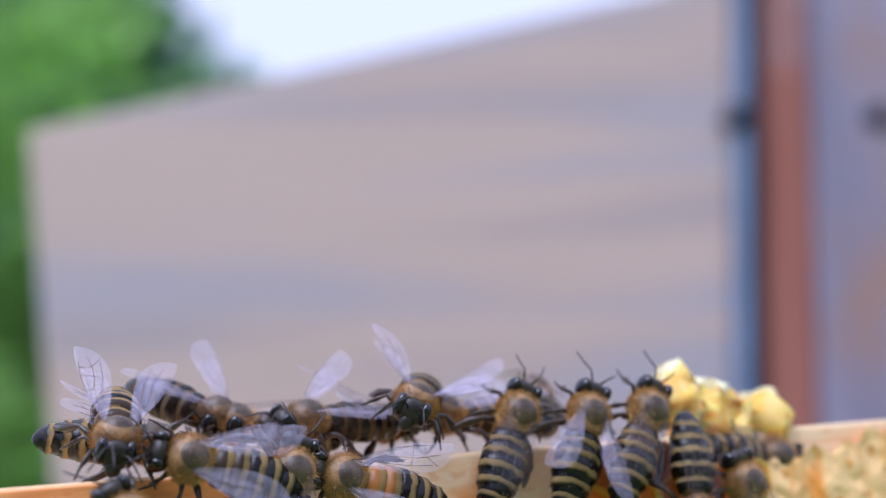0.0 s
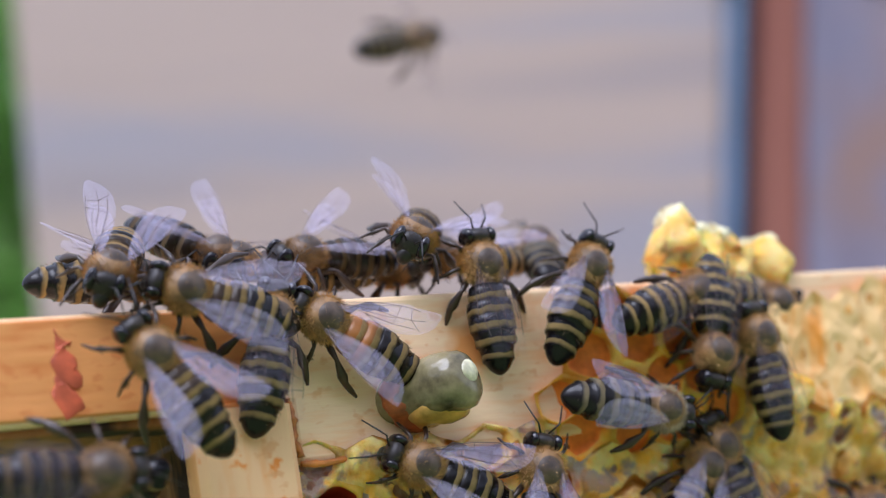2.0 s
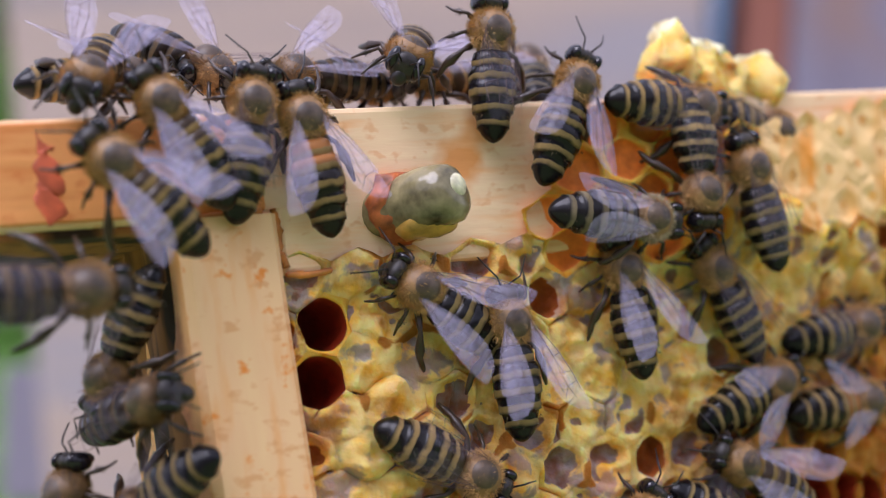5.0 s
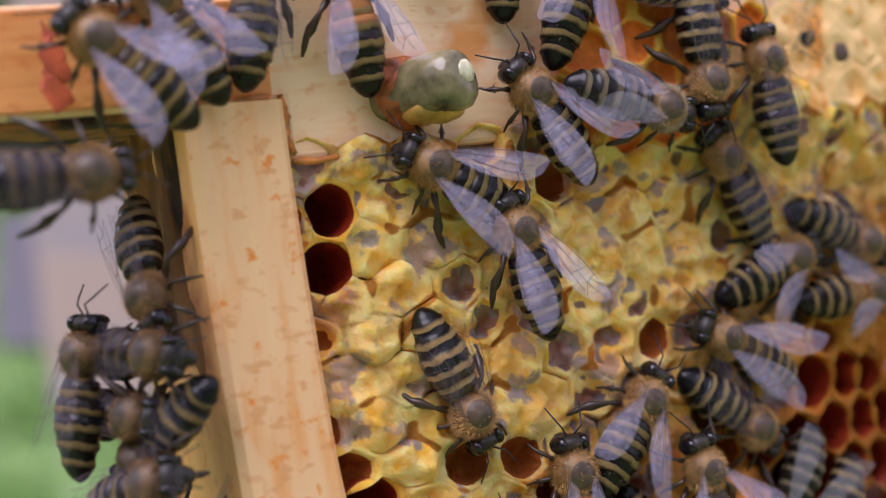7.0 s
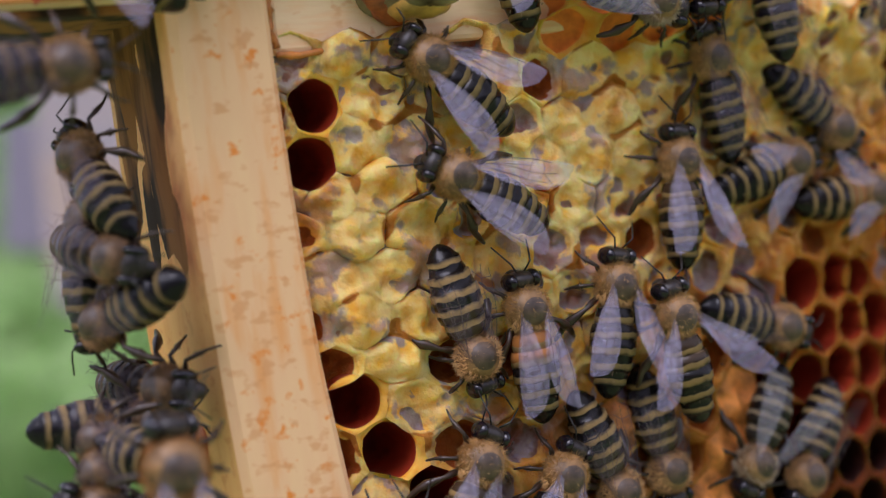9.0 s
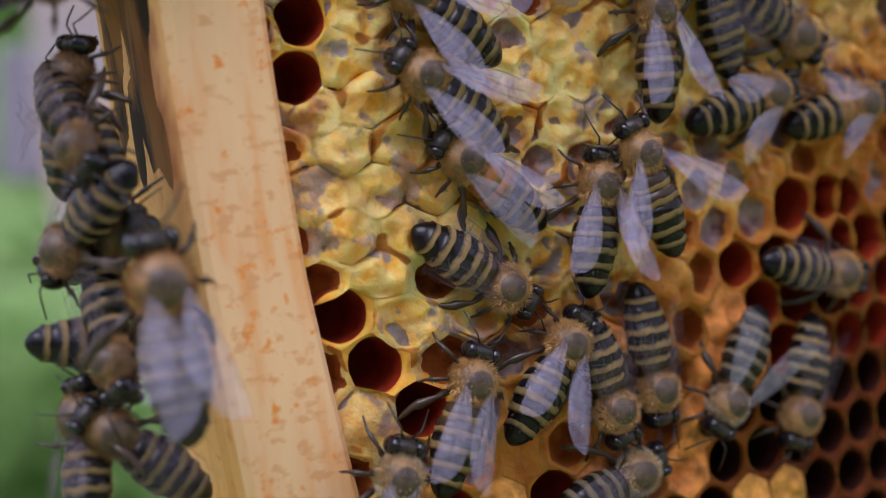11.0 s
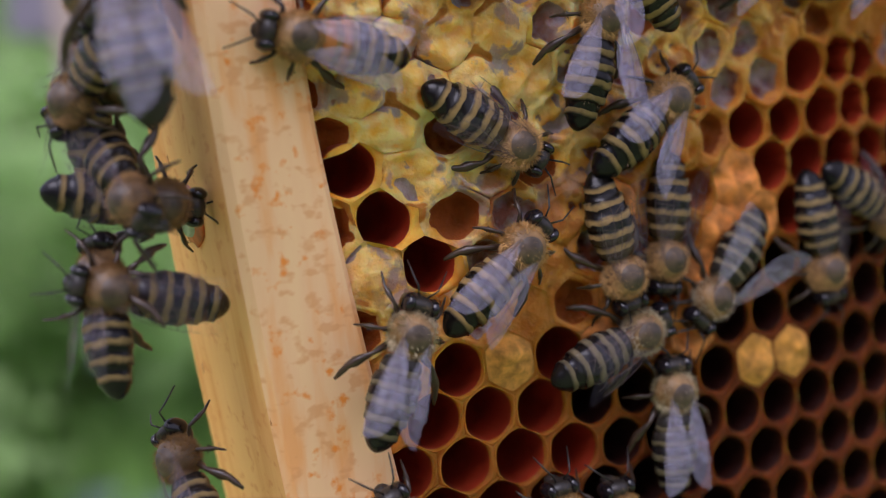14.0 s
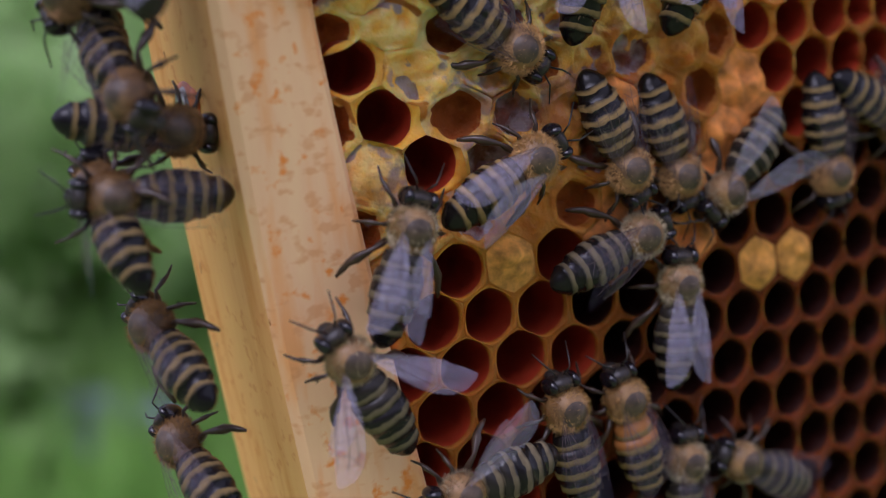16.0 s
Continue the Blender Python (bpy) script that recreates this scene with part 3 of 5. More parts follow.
    return fr


def peg():
    """The rounded, wax-smeared peg that stands out of the top bar."""
    pg = new("peg")
    n, u = normal_at(-0.004), Vector((math.cos(radians(YAW)), math.sin(radians(YAW)), 0))
    at = FRAME @ Vector((11.0 * MM, 0.0, -0.6 * MM))
    axis = (n + 0.50 * u + Vector((0, 0, 0.12))).normalized()
    pg.matrix_world = Matrix.Translation(at) @ axis.to_track_quat("Y", "Z").to_matrix().to_4x4()
    tagged(pg, "olive-brown glossy peg with a pale tip in the top bar", "peg")
    bm = bmesh.new()
    lathe(bm, [(y * MM, r * MM, 0) for y, r in ((-1.5, 2.6), (0, 2.6), (2.0, 2.65), (3.8, 2.6), (5.2, 2.5), (6.0, 2.3), (6.5, 1.9), (6.8, 1.4), (6.95, 0.85), (7.0, 0.3))], 26)
    for v in bm.verts:
        v.co += v.normal * 0.0005 * noise.noise(v.co * 330)
    part("body", bm, plain("olive_brown_glaze", (0.25, 0.21, 0.105), 0.12, 0.85, 330.0, depth=0.0006), pg)
    bm = bmesh.new()
    lathe(bm, [(y * MM, r * MM, 0.35 * MM) for y, r in ((6.4, 1.0), (6.9, 1.05), (7.12, 0.8), (7.2, 0.2))], 16)
    part("tip", bm, plain("pale_tip", (0.66, 0.62, 0.40), 0.22, 0.45, 900.0, depth=0.0005), pg, "pale worn tip")
    bm = bmesh.new()
    lathe(bm, [(y * MM, r * MM, 0) for y, r in ((-0.4, 3.0), (0.2, 3.2), (0.9, 3.0), (1.5, 2.8), (1.7, 2.5))], 30)
    for v in bm.verts:
        v.co += Vector((noise.noise(v.co * 900), 0.7 * noise.noise(v.co * 900 + Vector((3, 0, 0))), noise.noise(v.co * 900 + Vector((0, 3, 0))))) * 0.0007
    part("glue_collar", bm, plain("red_orange_glue", (0.42, 0.11, 0.025), 0.5, 0.6, 700.0), pg, "crumbly orange bee glue")
    bm = bmesh.new()
    ball(bm, (-0.3 * MM, 2.6 * MM, -2.1 * MM), 2.0 * MM, 3.0 * MM, 1.3 * MM, 18, 12)
    for v in bm.verts:
        v.co += v.normal * 0.0008 * noise.noise(v.co * 500)
    part("wax_drip", bm, plain("ochre_wax", (0.62, 0.36, 0.07), 0.3, 0.4, 600.0), pg, "ochre wax smear")


hive_frame()
peg()


# ---- the honeycomb ----
XS = np.linspace(-0.08, 0.16, 2401)
QS = np.concatenate([[0], np.cumsum(np.sqrt(1 + (SLOPE + 2 * BEND * XS[1:]) ** 2) * (XS[1] - XS[0]))])
QS -= np.interp(0.0, XS, QS)


WARP = ((1, -5, -1.33, 1.18), (1, -4, -0.78, 0.24), (1, -3, -0.31, 0.78), (3, -11, 2.42, -1.25), (4, -12, -1.65, 0.38), (0, -1, 0.78, -0.07), (9, -5, -0.40, 0.21), (9, -4, -0.04, 0.56), (12, -6, 0.69, 0.89), (13, -6, -0.40, -0.24), (2, 0, 0.40, -0.19), (2, 1, 0.47, -0.42))


def lattice(i, j):
    """Rows of cells, drawn a little closer to the right: arc along the face and height, in metres."""
    q = 2.8777 + 5.2886 * i + 3.4702 * j - 0.0629 * i * i - 0.0481 * i * j + 0.0222 * j * j
    z = -28.1626 + 0.3765 * i - 4.0061 * j + 0.0148 * i * i - 0.0166 * i * j - 0.0364 * j * j
    for a, b, dq, dz in WARP:
        k = math.exp(-((i - a) ** 2 + (j - b) ** 2 + (i - a) * (j - b)) / 1.3)
        q, z = q + k * dq, z + k * dz
    # uneven rows where the wax is drawn out over the honey
    h = max(smooth(-28.0, -12.0, z - 0.35 * q), smooth(2.0, -10.0, q))
    q += (0.15 + 0.75 * h) * noise.noise((q * 0.16, z * 0.16, 21.0))
    z += (0.15 + 0.75 * h) * noise.noise((q * 0.16, z * 0.16, 33.0))
    return np.array((q * MM, z * MM))


HEX = ((1 / 3, 1 / 3), (-1 / 3, 2 / 3), (-2 / 3, 1 / 3), (-1 / 3, -1 / 3), (1 / 3, -2 / 3), (2 / 3, -1 / 3))
PER = 6
RIM = [(1.0, 0.06, 0.0), (0.95, 0.12, 0.3), (0.895, 0.05, 0.75), (0.865, -0.35, 0.9), (0.855, -1.4, 0.9), (0.83, -5.0, 0.9), (0.79, -9.0, 0.9)]
KINDS = {
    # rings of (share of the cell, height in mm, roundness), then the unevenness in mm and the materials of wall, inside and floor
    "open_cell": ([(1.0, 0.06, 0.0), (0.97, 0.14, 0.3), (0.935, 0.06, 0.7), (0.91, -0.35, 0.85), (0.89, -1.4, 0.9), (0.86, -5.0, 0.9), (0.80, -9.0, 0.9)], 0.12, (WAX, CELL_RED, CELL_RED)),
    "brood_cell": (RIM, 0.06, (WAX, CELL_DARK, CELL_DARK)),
    "pollen_cell": ([(1.0, 0.06, 0.0), (0.94, 0.13, 0.3), (0.87, 0.0, 0.5), (0.84, -0.5, 0.6), (0.80, -0.9, 0.7), (0.5, -1.1, 0.7)], 0.25, (WAX, POLLEN, POLLEN)),
    "capped_cell": ([(1.0, 0.0, 0.0), (0.93, 0.24, 0.3), (0.82, 0.38, 0.55), (0.66, 0.52, 0.75), (0.47, 0.54, 0.9), (0.28, 0.50, 1.0), (0.13, 0.48, 1.0)], 1.1, (CAP,)),
    "sunken_cell": ([(1.0, 0.1, 0.0), (0.91, 0.30, 0.2), (0.80, 0.22, 0.4), (0.69, -0.25, 0.6), (0.57, -0.62, 0.7), (0.36, -0.80, 0.8), (0.15, -0.8, 1.0)], 1.3, (CAP,)),
    "honey_cell": ([(1.0, 0.2, 0.0), (0.92, 0.25, 0.2), (0.82, 0.0, 0.4), (0.72, -0.7, 0.6), (0.60, -1.5, 0.7), (0.45, -1.8, 0.8), (0.25, -1.9, 1.0)], 0.9, (CAP,)),
    "top_cell": ([(1.0, 0.06, 0.0), (0.93, 0.08, 0.3), (0.80, 0.1, 0.5), (0.66, 0.08, 0.6), (0.48, 0.0, 0.7), (0.25, -0.05, 0.7)], 0.35, (PALE_WAX, PALE_WAX, ORANGE_WAX)),
    "rusty_cell": ([(1.0, 0.0, 0.0), (0.93, 0.10, 0.3), (0.78, 0.28, 0.6), (0.56, 0.30, 0.8), (0.34, 0.1, 0.9), (0.16, 0.0, 1.0)], 1.2, (RUST_CAP, RUST_CAP, RUST_CAP)),
    "brood_capped_cell": ([(1.0, 0.0, 0.0), (0.93, 0.08, 0.3), (0.78, 0.40, 0.6), (0.56, 0.6, 0.8), (0.34, 0.7, 0.9), (0.16, 0.7, 1.0)], 0.8, (WAX, TAN_CAP, TAN_CAP)),
}


def top_edge(x):
    return 0.0220 + 0.0030 * smooth(-0.004, 0.004, x) + 0.0125 * smooth(0.004, 0.012, x) + 0.006 * smooth(0.02, 0.045, x)


def cell_kind(i, j, x, z):
    k = noise.noise((i * 0.9, j * 0.9, 4.0))
    if (i, j) in ((4, -12), (3, -11), (1, -5), (1, -4), (1, -3), (0, -1), (2, -1), (9, -5), (9, -4)):
        return "open_cell"
    if (i, j) in ((6, 0), (7, 0), (1, -1)):
        return "brood_capped_cell"
    if (i, j) in ((8, -3), (8, -4), (7, -3)):
        return "rusty_cell"
    if z > 0.0295 and x > 0.003 or (z > 0.0245 and 0.006 < x < 0.024):
        return "pollen_cell" if x < 0.025 and k < 0.3 else "top_cell"
    if j >= 0 and (x > -0.012):
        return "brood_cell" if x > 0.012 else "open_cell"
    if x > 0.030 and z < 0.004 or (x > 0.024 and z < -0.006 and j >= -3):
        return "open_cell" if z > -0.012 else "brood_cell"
    if z < -0.010 and x > 0.012:
        return "honey_cell" if k < -0.12 else ("rusty_cell" if k > 0.02 else "sunken_cell")
    if x < -0.008:
        return "capped_cell" if k > -0.35 else "sunken_cell"
    if x > -0.003 and z < 0.007:
        return "capped_cell" if -0.04 < k < 0.14 else ("honey_cell" if k < -0.24 else "sunken_cell")
    return "capped_cell" if k > -0.12 else ("sunken_cell" if k > -0.38 or x < 0.002 else "honey_cell")


def cell_mesh(i, j, kind):
    rings, rough, _ = KINDS[kind]
    c = lattice(i, j)
    flat = 1.0
    if kind == "capped_cell":
        flat = 1 - 0.7 * smooth(-0.008, -0.014, c[1])
        rough *= flat
    edge = []
    for a, b in zip(HEX, HEX[1:] + HEX[:1]):
        for s in range(PER):
            f = s / PER
            edge.append(lattice(i + a[0] + (b[0] - a[0]) * f, j + a[1] + (b[1] - a[1]) * f) - c)
    mean = sum(np.hypot(*v) for v in edge) / len(edge) * 0.97
    n = len(edge)
    tilt = 1.3 * rough * noise.noise((i * 3.7, j * 2.9, 12.0))
    wob = 1 + 0.05 * noise.noise((i * 2.3, j * 1.7, 9.0))
    verts, faces, index, heights = [], [], [], []
    for r, (share, high, rnd) in enumerate([*rings, (0.0, rings[-1][1], 0)]):
        for v in edge if share else edge[:1]:
            round_v = v / np.hypot(*v) * mean
            k = share * (1 if share == 1.0 else wob if high > -9 else 1)
            q, z = c + min(k, 1.0) * ((1 - rnd) * v + rnd * round_v)
            x = float(np.interp(q, QS, XS))
            nv = normal_at(x)
            deep = 1.0 if high > -3 else 0.0
            honey = max(smooth(-0.028, -0.012, z - 0.35 * x), smooth(0.002, -0.010, x)) * (1 - 0.7 * smooth(0.024, 0.030, z))
            shared = (0.10 + 0.95 * honey) * (noise.noise((x * 300, z * 300, 1.0)) + 0.5 * noise.noise((x * 800, z * 800, 2.0)))
            groove = 0.55 * honey * smooth(0.10, 0.40, noise.noise((x * 240, z * 240, 7.0)))
            if r == 0:
                lump, high = shared, 0.05 + 0.2 * honey - groove
            elif kind in ("open_cell", "brood_cell"):
                lump = shared * (0.9, 0.8, 0.5, 0.3, 0.1, 0, 0, 0)[r] - groove * (0, 0.6, 0.3, 0.1, 0, 0, 0, 0)[r]
            else:
                own = noise.noise((x * 290 + i * 3.1, z * 290 + j * 2.7, 3.0)) + 0.75 * noise.noise((x * 640, z * 640, 5.0)) + 0.35 * noise.noise((x * 1250, z * 1250, 2.0))
                lump = rough * deep * own * min(1, (r - 1) / 2) + shared * max(0, 1 - (r - 1) / 3) + deep * tilt * min(1, (r - 1) / 3)
            if r:
                high *= flat
            y = face_y(x)
            bar = -0.0160 - (z - 0.025) * 0.176
            low = 1.0 * smooth(bar + 0.0012, bar - 0.0012, x)
            heights.append(high + lump)
            p = Vector((x, y, z)) + nv * ((high + lump - low) * MM + bulge(x, z))
            verts.append(p)
    last = len(rings)
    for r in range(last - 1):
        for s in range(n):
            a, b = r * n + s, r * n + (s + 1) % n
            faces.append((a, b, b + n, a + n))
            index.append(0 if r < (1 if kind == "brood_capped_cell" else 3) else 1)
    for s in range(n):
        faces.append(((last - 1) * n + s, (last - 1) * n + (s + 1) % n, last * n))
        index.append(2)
    marks = None
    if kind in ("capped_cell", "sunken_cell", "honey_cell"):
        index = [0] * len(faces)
        marks = {"seam_shade": [], "hollow": [], "honey": []}
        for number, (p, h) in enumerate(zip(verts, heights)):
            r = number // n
            # painted crease shade, strongest at the cell's edge
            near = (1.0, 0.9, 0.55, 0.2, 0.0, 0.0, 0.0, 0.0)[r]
            marks["seam_shade"].append(near * smooth(-0.05, 0.4, noise.noise((p.x * 330, p.z * 330, 17.0))))
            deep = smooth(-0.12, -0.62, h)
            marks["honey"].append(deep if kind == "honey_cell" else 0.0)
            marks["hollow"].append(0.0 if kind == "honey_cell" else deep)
    return verts, faces, index, marks


def honeycomb():
    comb = new("honeycomb")
    tagged(comb, "honeycomb with yellow capped honey, open brood cells and pollen", "honeycomb")
    rest = ([], [], [])
    for j in range(-22, 14):
        for i in range(-14, 34):
            q, z = lattice(i, j)
            if not -0.04 < q < 0.085 or z < -0.068:
                continue
            x = float(np.interp(q, QS, XS))
            bar = -0.0160 - (z - 0.025) * 0.176
            if x < bar - 0.0035 or z > top_edge(x):
                continue
            kind = cell_kind(i, j, x, z)
            if x < bar + 0.0010 and z < 0.019 and kind in ("capped_cell", "sunken_cell"):
                kind = "honey_cell"
            verts, faces, index, marks = cell_mesh(i, j, kind)
            if x < 0.047 and z > -0.052:
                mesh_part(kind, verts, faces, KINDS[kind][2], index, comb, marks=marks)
            else:
                b = len(rest[0])
                rest[0].extend(verts)
                rest[1].extend([tuple(v + b for v in f) for f in faces])
                rest[2].extend([0 if k == 0 else 1 for k in index])
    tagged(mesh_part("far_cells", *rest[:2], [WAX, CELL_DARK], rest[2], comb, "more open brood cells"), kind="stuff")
    # the wall of wax in the middle, on which the cells stand
    bm = bmesh.new()
    rows = []
    for k in range(40):
        f = k / 39
        ring = []
        for top, d in ((True, 0.0102), (True, 0.0125), (False, 0.0125), (False, 0.0102)):
            x = (-0.018 if top else 0.006) + f * 0.30
            xx = min(x, 0.10)
            z = 0.0235 + 0.125 * (x + 0.0165) if top else -0.18 + 0.125 * x
            ring.append(bm.verts.new(Vector((x, face_y(xx) + (x - xx) * 0.72, z)) - normal_at(xx) * d))
        rows.append(ring)
    for a, b in zip(rows, rows[1:]):
        for s in range(4):
            bm.faces.new((a[s], a[(s + 1) % 4], b[(s + 1) % 4], b[s]))
    bm.faces.new(rows[0])
    bm.faces.new(rows[-1][::-1])
    bmesh.ops.recalc_face_normals(bm, faces=bm.faces)
    part("midrib", bm, WAX, comb, "", False)


def crumple(bm, coarse, fine):
    for v in bm.verts:
        a = Vector((noise.noise(v.co * 380), noise.noise(v.co * 380 + Vector((5, 0, 0))), noise.noise(v.co * 380 + Vector((0, 5, 0)))))
        c = Vector((noise.noise(v.co * 1100), noise.noise(v.co * 1100 + Vector((5, 0, 0))), noise.noise(v.co * 1100 + Vector((0, 5, 0)))))
        v.co += a * coarse + c * fine


def burr_comb():
    """The torn lumps of new wax on top of the frame, with pale flakes along their crest."""
    burr = new("burr_comb")
    tagged(burr, "torn bright yellow burr comb on the top bar", "wax")

    def spine(f):
        x = 0.0178 + 0.0120 * f
        return Vector((x, face_y(x) + 0.0015, 0.0430 - 0.0020 * f + 0.0008 * math.sin(f * 17)))

    for low, high in ((0.0, 0.60), (0.50, 1.0)):
        bm = bmesh.new()
        many = [low + (high - low) * k / 20 for k in range(21)]
        tube(bm, [spine(f) for f in many], [(2.9 + 0.6 * math.sin(f * 23)) * MM * min(1, 0.35 + 6 * (f - low), 0.35 + 6 * (high - f)) for f in many], 26)
        crumple(bm, 0.0016, 0.0011)
        part("lump", bm, BURR, burr)
    for f, tall in ((0.10, 1.5), (0.22, 2.0), (0.34, 1.8), (0.46, 1.2), (0.72, 1.2), (0.86, 1.4)):
        bm = bmesh.new()
        ball(bm, spine(f) + Vector((0, 0, 2.6 * MM)), 1.3 * MM, 0.7 * MM, tall * MM, 18, 12)
        crumple(bm, 0.0010, 0.0012)
        part("flake", bm, PALE_FLAKE, burr, "pale torn wax flake")


honeycomb()
burr_comb()


# ---- bees ----
def hairs(bm, centre, radii, count, length, rnd, keep=lambda d: True, fat=1.0):
    """Short fur: thin pointed blades that stand off an oval."""
    c, r = Vector(centre), Vector(radii)
    made = 0
    while made < count:
        d = Vector((rnd.gauss(0, 1), rnd.gauss(0, 1), rnd.gauss(0, 1))).normalized()
        if not keep(d):
            continue
        made += 1
        p = c + Vector((d.x * r.x, d.y * r.y, d.z * r.z)) * 0.96
        out = (d + Vector((rnd.gauss(0, 0.3), rnd.gauss(0, 0.3) - 0.25, rnd.gauss(0, 0.3)))).normalized()
        side = out.orthogonal().normalized() * (0.00004 * fat)
        ln = length * rnd.uniform(0.5, 1.1)
        bm.faces.new([bm.verts.new(p - side), bm.verts.new(p + side), bm.verts.new(p + out * ln)])


def wing_mesh(length, width, veins):
    """One wing in its own plane, root at the origin, tip towards -y, leading edge at +x."""
    verts, faces, index = [], [], []
    n, m = 16, 6
    for k in range(n + 1):
        f = k / n
        broad = 0.10 + 0.90 * math.sin(math.pi / 2 * f / 0.68) ** 1.15 if f < 0.68 else math.sqrt(max(0.02, 1 - ((f - 0.68) / 0.32) ** 2))
        lead = width * (0.10 + 0.12 * math.sin(math.pi * f)) * min(1, 0.25 + broad)
        trail = width * broad
        for q in range(m + 1):
            g = q / m
            x = lead * (1 - g) - trail * 0.8 * g
            verts.append((x, -f * length, 0.03 * length * math.sin(f * 3) * (0.4 - g) * 0.5 + 0.006 * length * math.sin(g * 14 + f * 5)))
    for k in range(n):
        for q in range(m):
            a = k * (m + 1) + q
            faces.append((a, a + 1, a + m + 2, a + m + 1))
            index.append(0)
    return verts, faces, veins_on(verts, n, m, veins)


def veins_on(verts, n, m, veins):
    """Raised veins in one net over the wing: they share their joints."""
    vv, ff, joints = [], [], {}

    def joint(f, g):
        if (f, g) not in joints:
            k, q = min(n - 1, int(f * n)), min(m - 1, int(g * m))
            a, b, c = (Vector(verts[v]) for v in (k * (m + 1) + q, (k + 1) * (m + 1) + q, k * (m + 1) + q + 1))
            vv.append(a + (b - a) * (f * n - k) + (c - a) * (g * m - q) + Vector((0, 0, 0.00005)))
            joints[f, g] = len(vv) - 1
        return joints[f, g]

    for path in veins:
        for p, q in zip(path, path[1:]):
            a, b = joint(*p), joint(*q)
            side = (vv[b] - vv[a]).cross(Vector((0, 0, 1))).normalized() * 0.000022 - Vector((0, 0, 0.00003))
            flip = Vector((-side.x, -side.y, side.z))
            s = len(vv)
            vv.extend([vv[a] + side, vv[b] + side, vv[a] + flip, vv[b] + flip])
            ff.extend([(a, s, s + 1, b), (a, b, s + 3, s + 2)])
    return vv, ff


FORE_VEINS = (((0.0, 0.1), (0.3, 0.03), (0.42, 0.03), (0.62, 0.03), (0.72, 0.06), (0.8, 0.1)), ((0.0, 0.1), (0.2, 0.3), (0.3, 0.33), (0.42, 0.35), (0.58, 0.45), (0.72, 0.48), (0.85, 0.5)), ((0.42, 0.03), (0.42, 0.35)),
              ((0.62, 0.03), (0.58, 0.45), (0.55, 0.72)), ((0.0, 0.1), (0.1, 0.3), (0.3, 0.62), (0.55, 0.72), (0.75, 0.8)), ((0.3, 0.33), (0.3, 0.62), (0.45, 0.95)), ((0.72, 0.06), (0.72, 0.48), (0.8, 0.9)))
HIND_VEINS = (((0.0, 0.1), (0.35, 0.1), (0.8, 0.15)), ((0.0, 0.1), (0.35, 0.5), (0.7, 0.7)), ((0.35, 0.1), (0.35, 0.5)))
# how far the two pairs stand off the back, and how they are rolled about their length, in degrees
SPREAD = {"folded": (8, 10, 18), "closed": (7, 9, 14), "half": (20, 25, 12), "spread": (42, 50, 6), "flying": (86, 96, 6)}


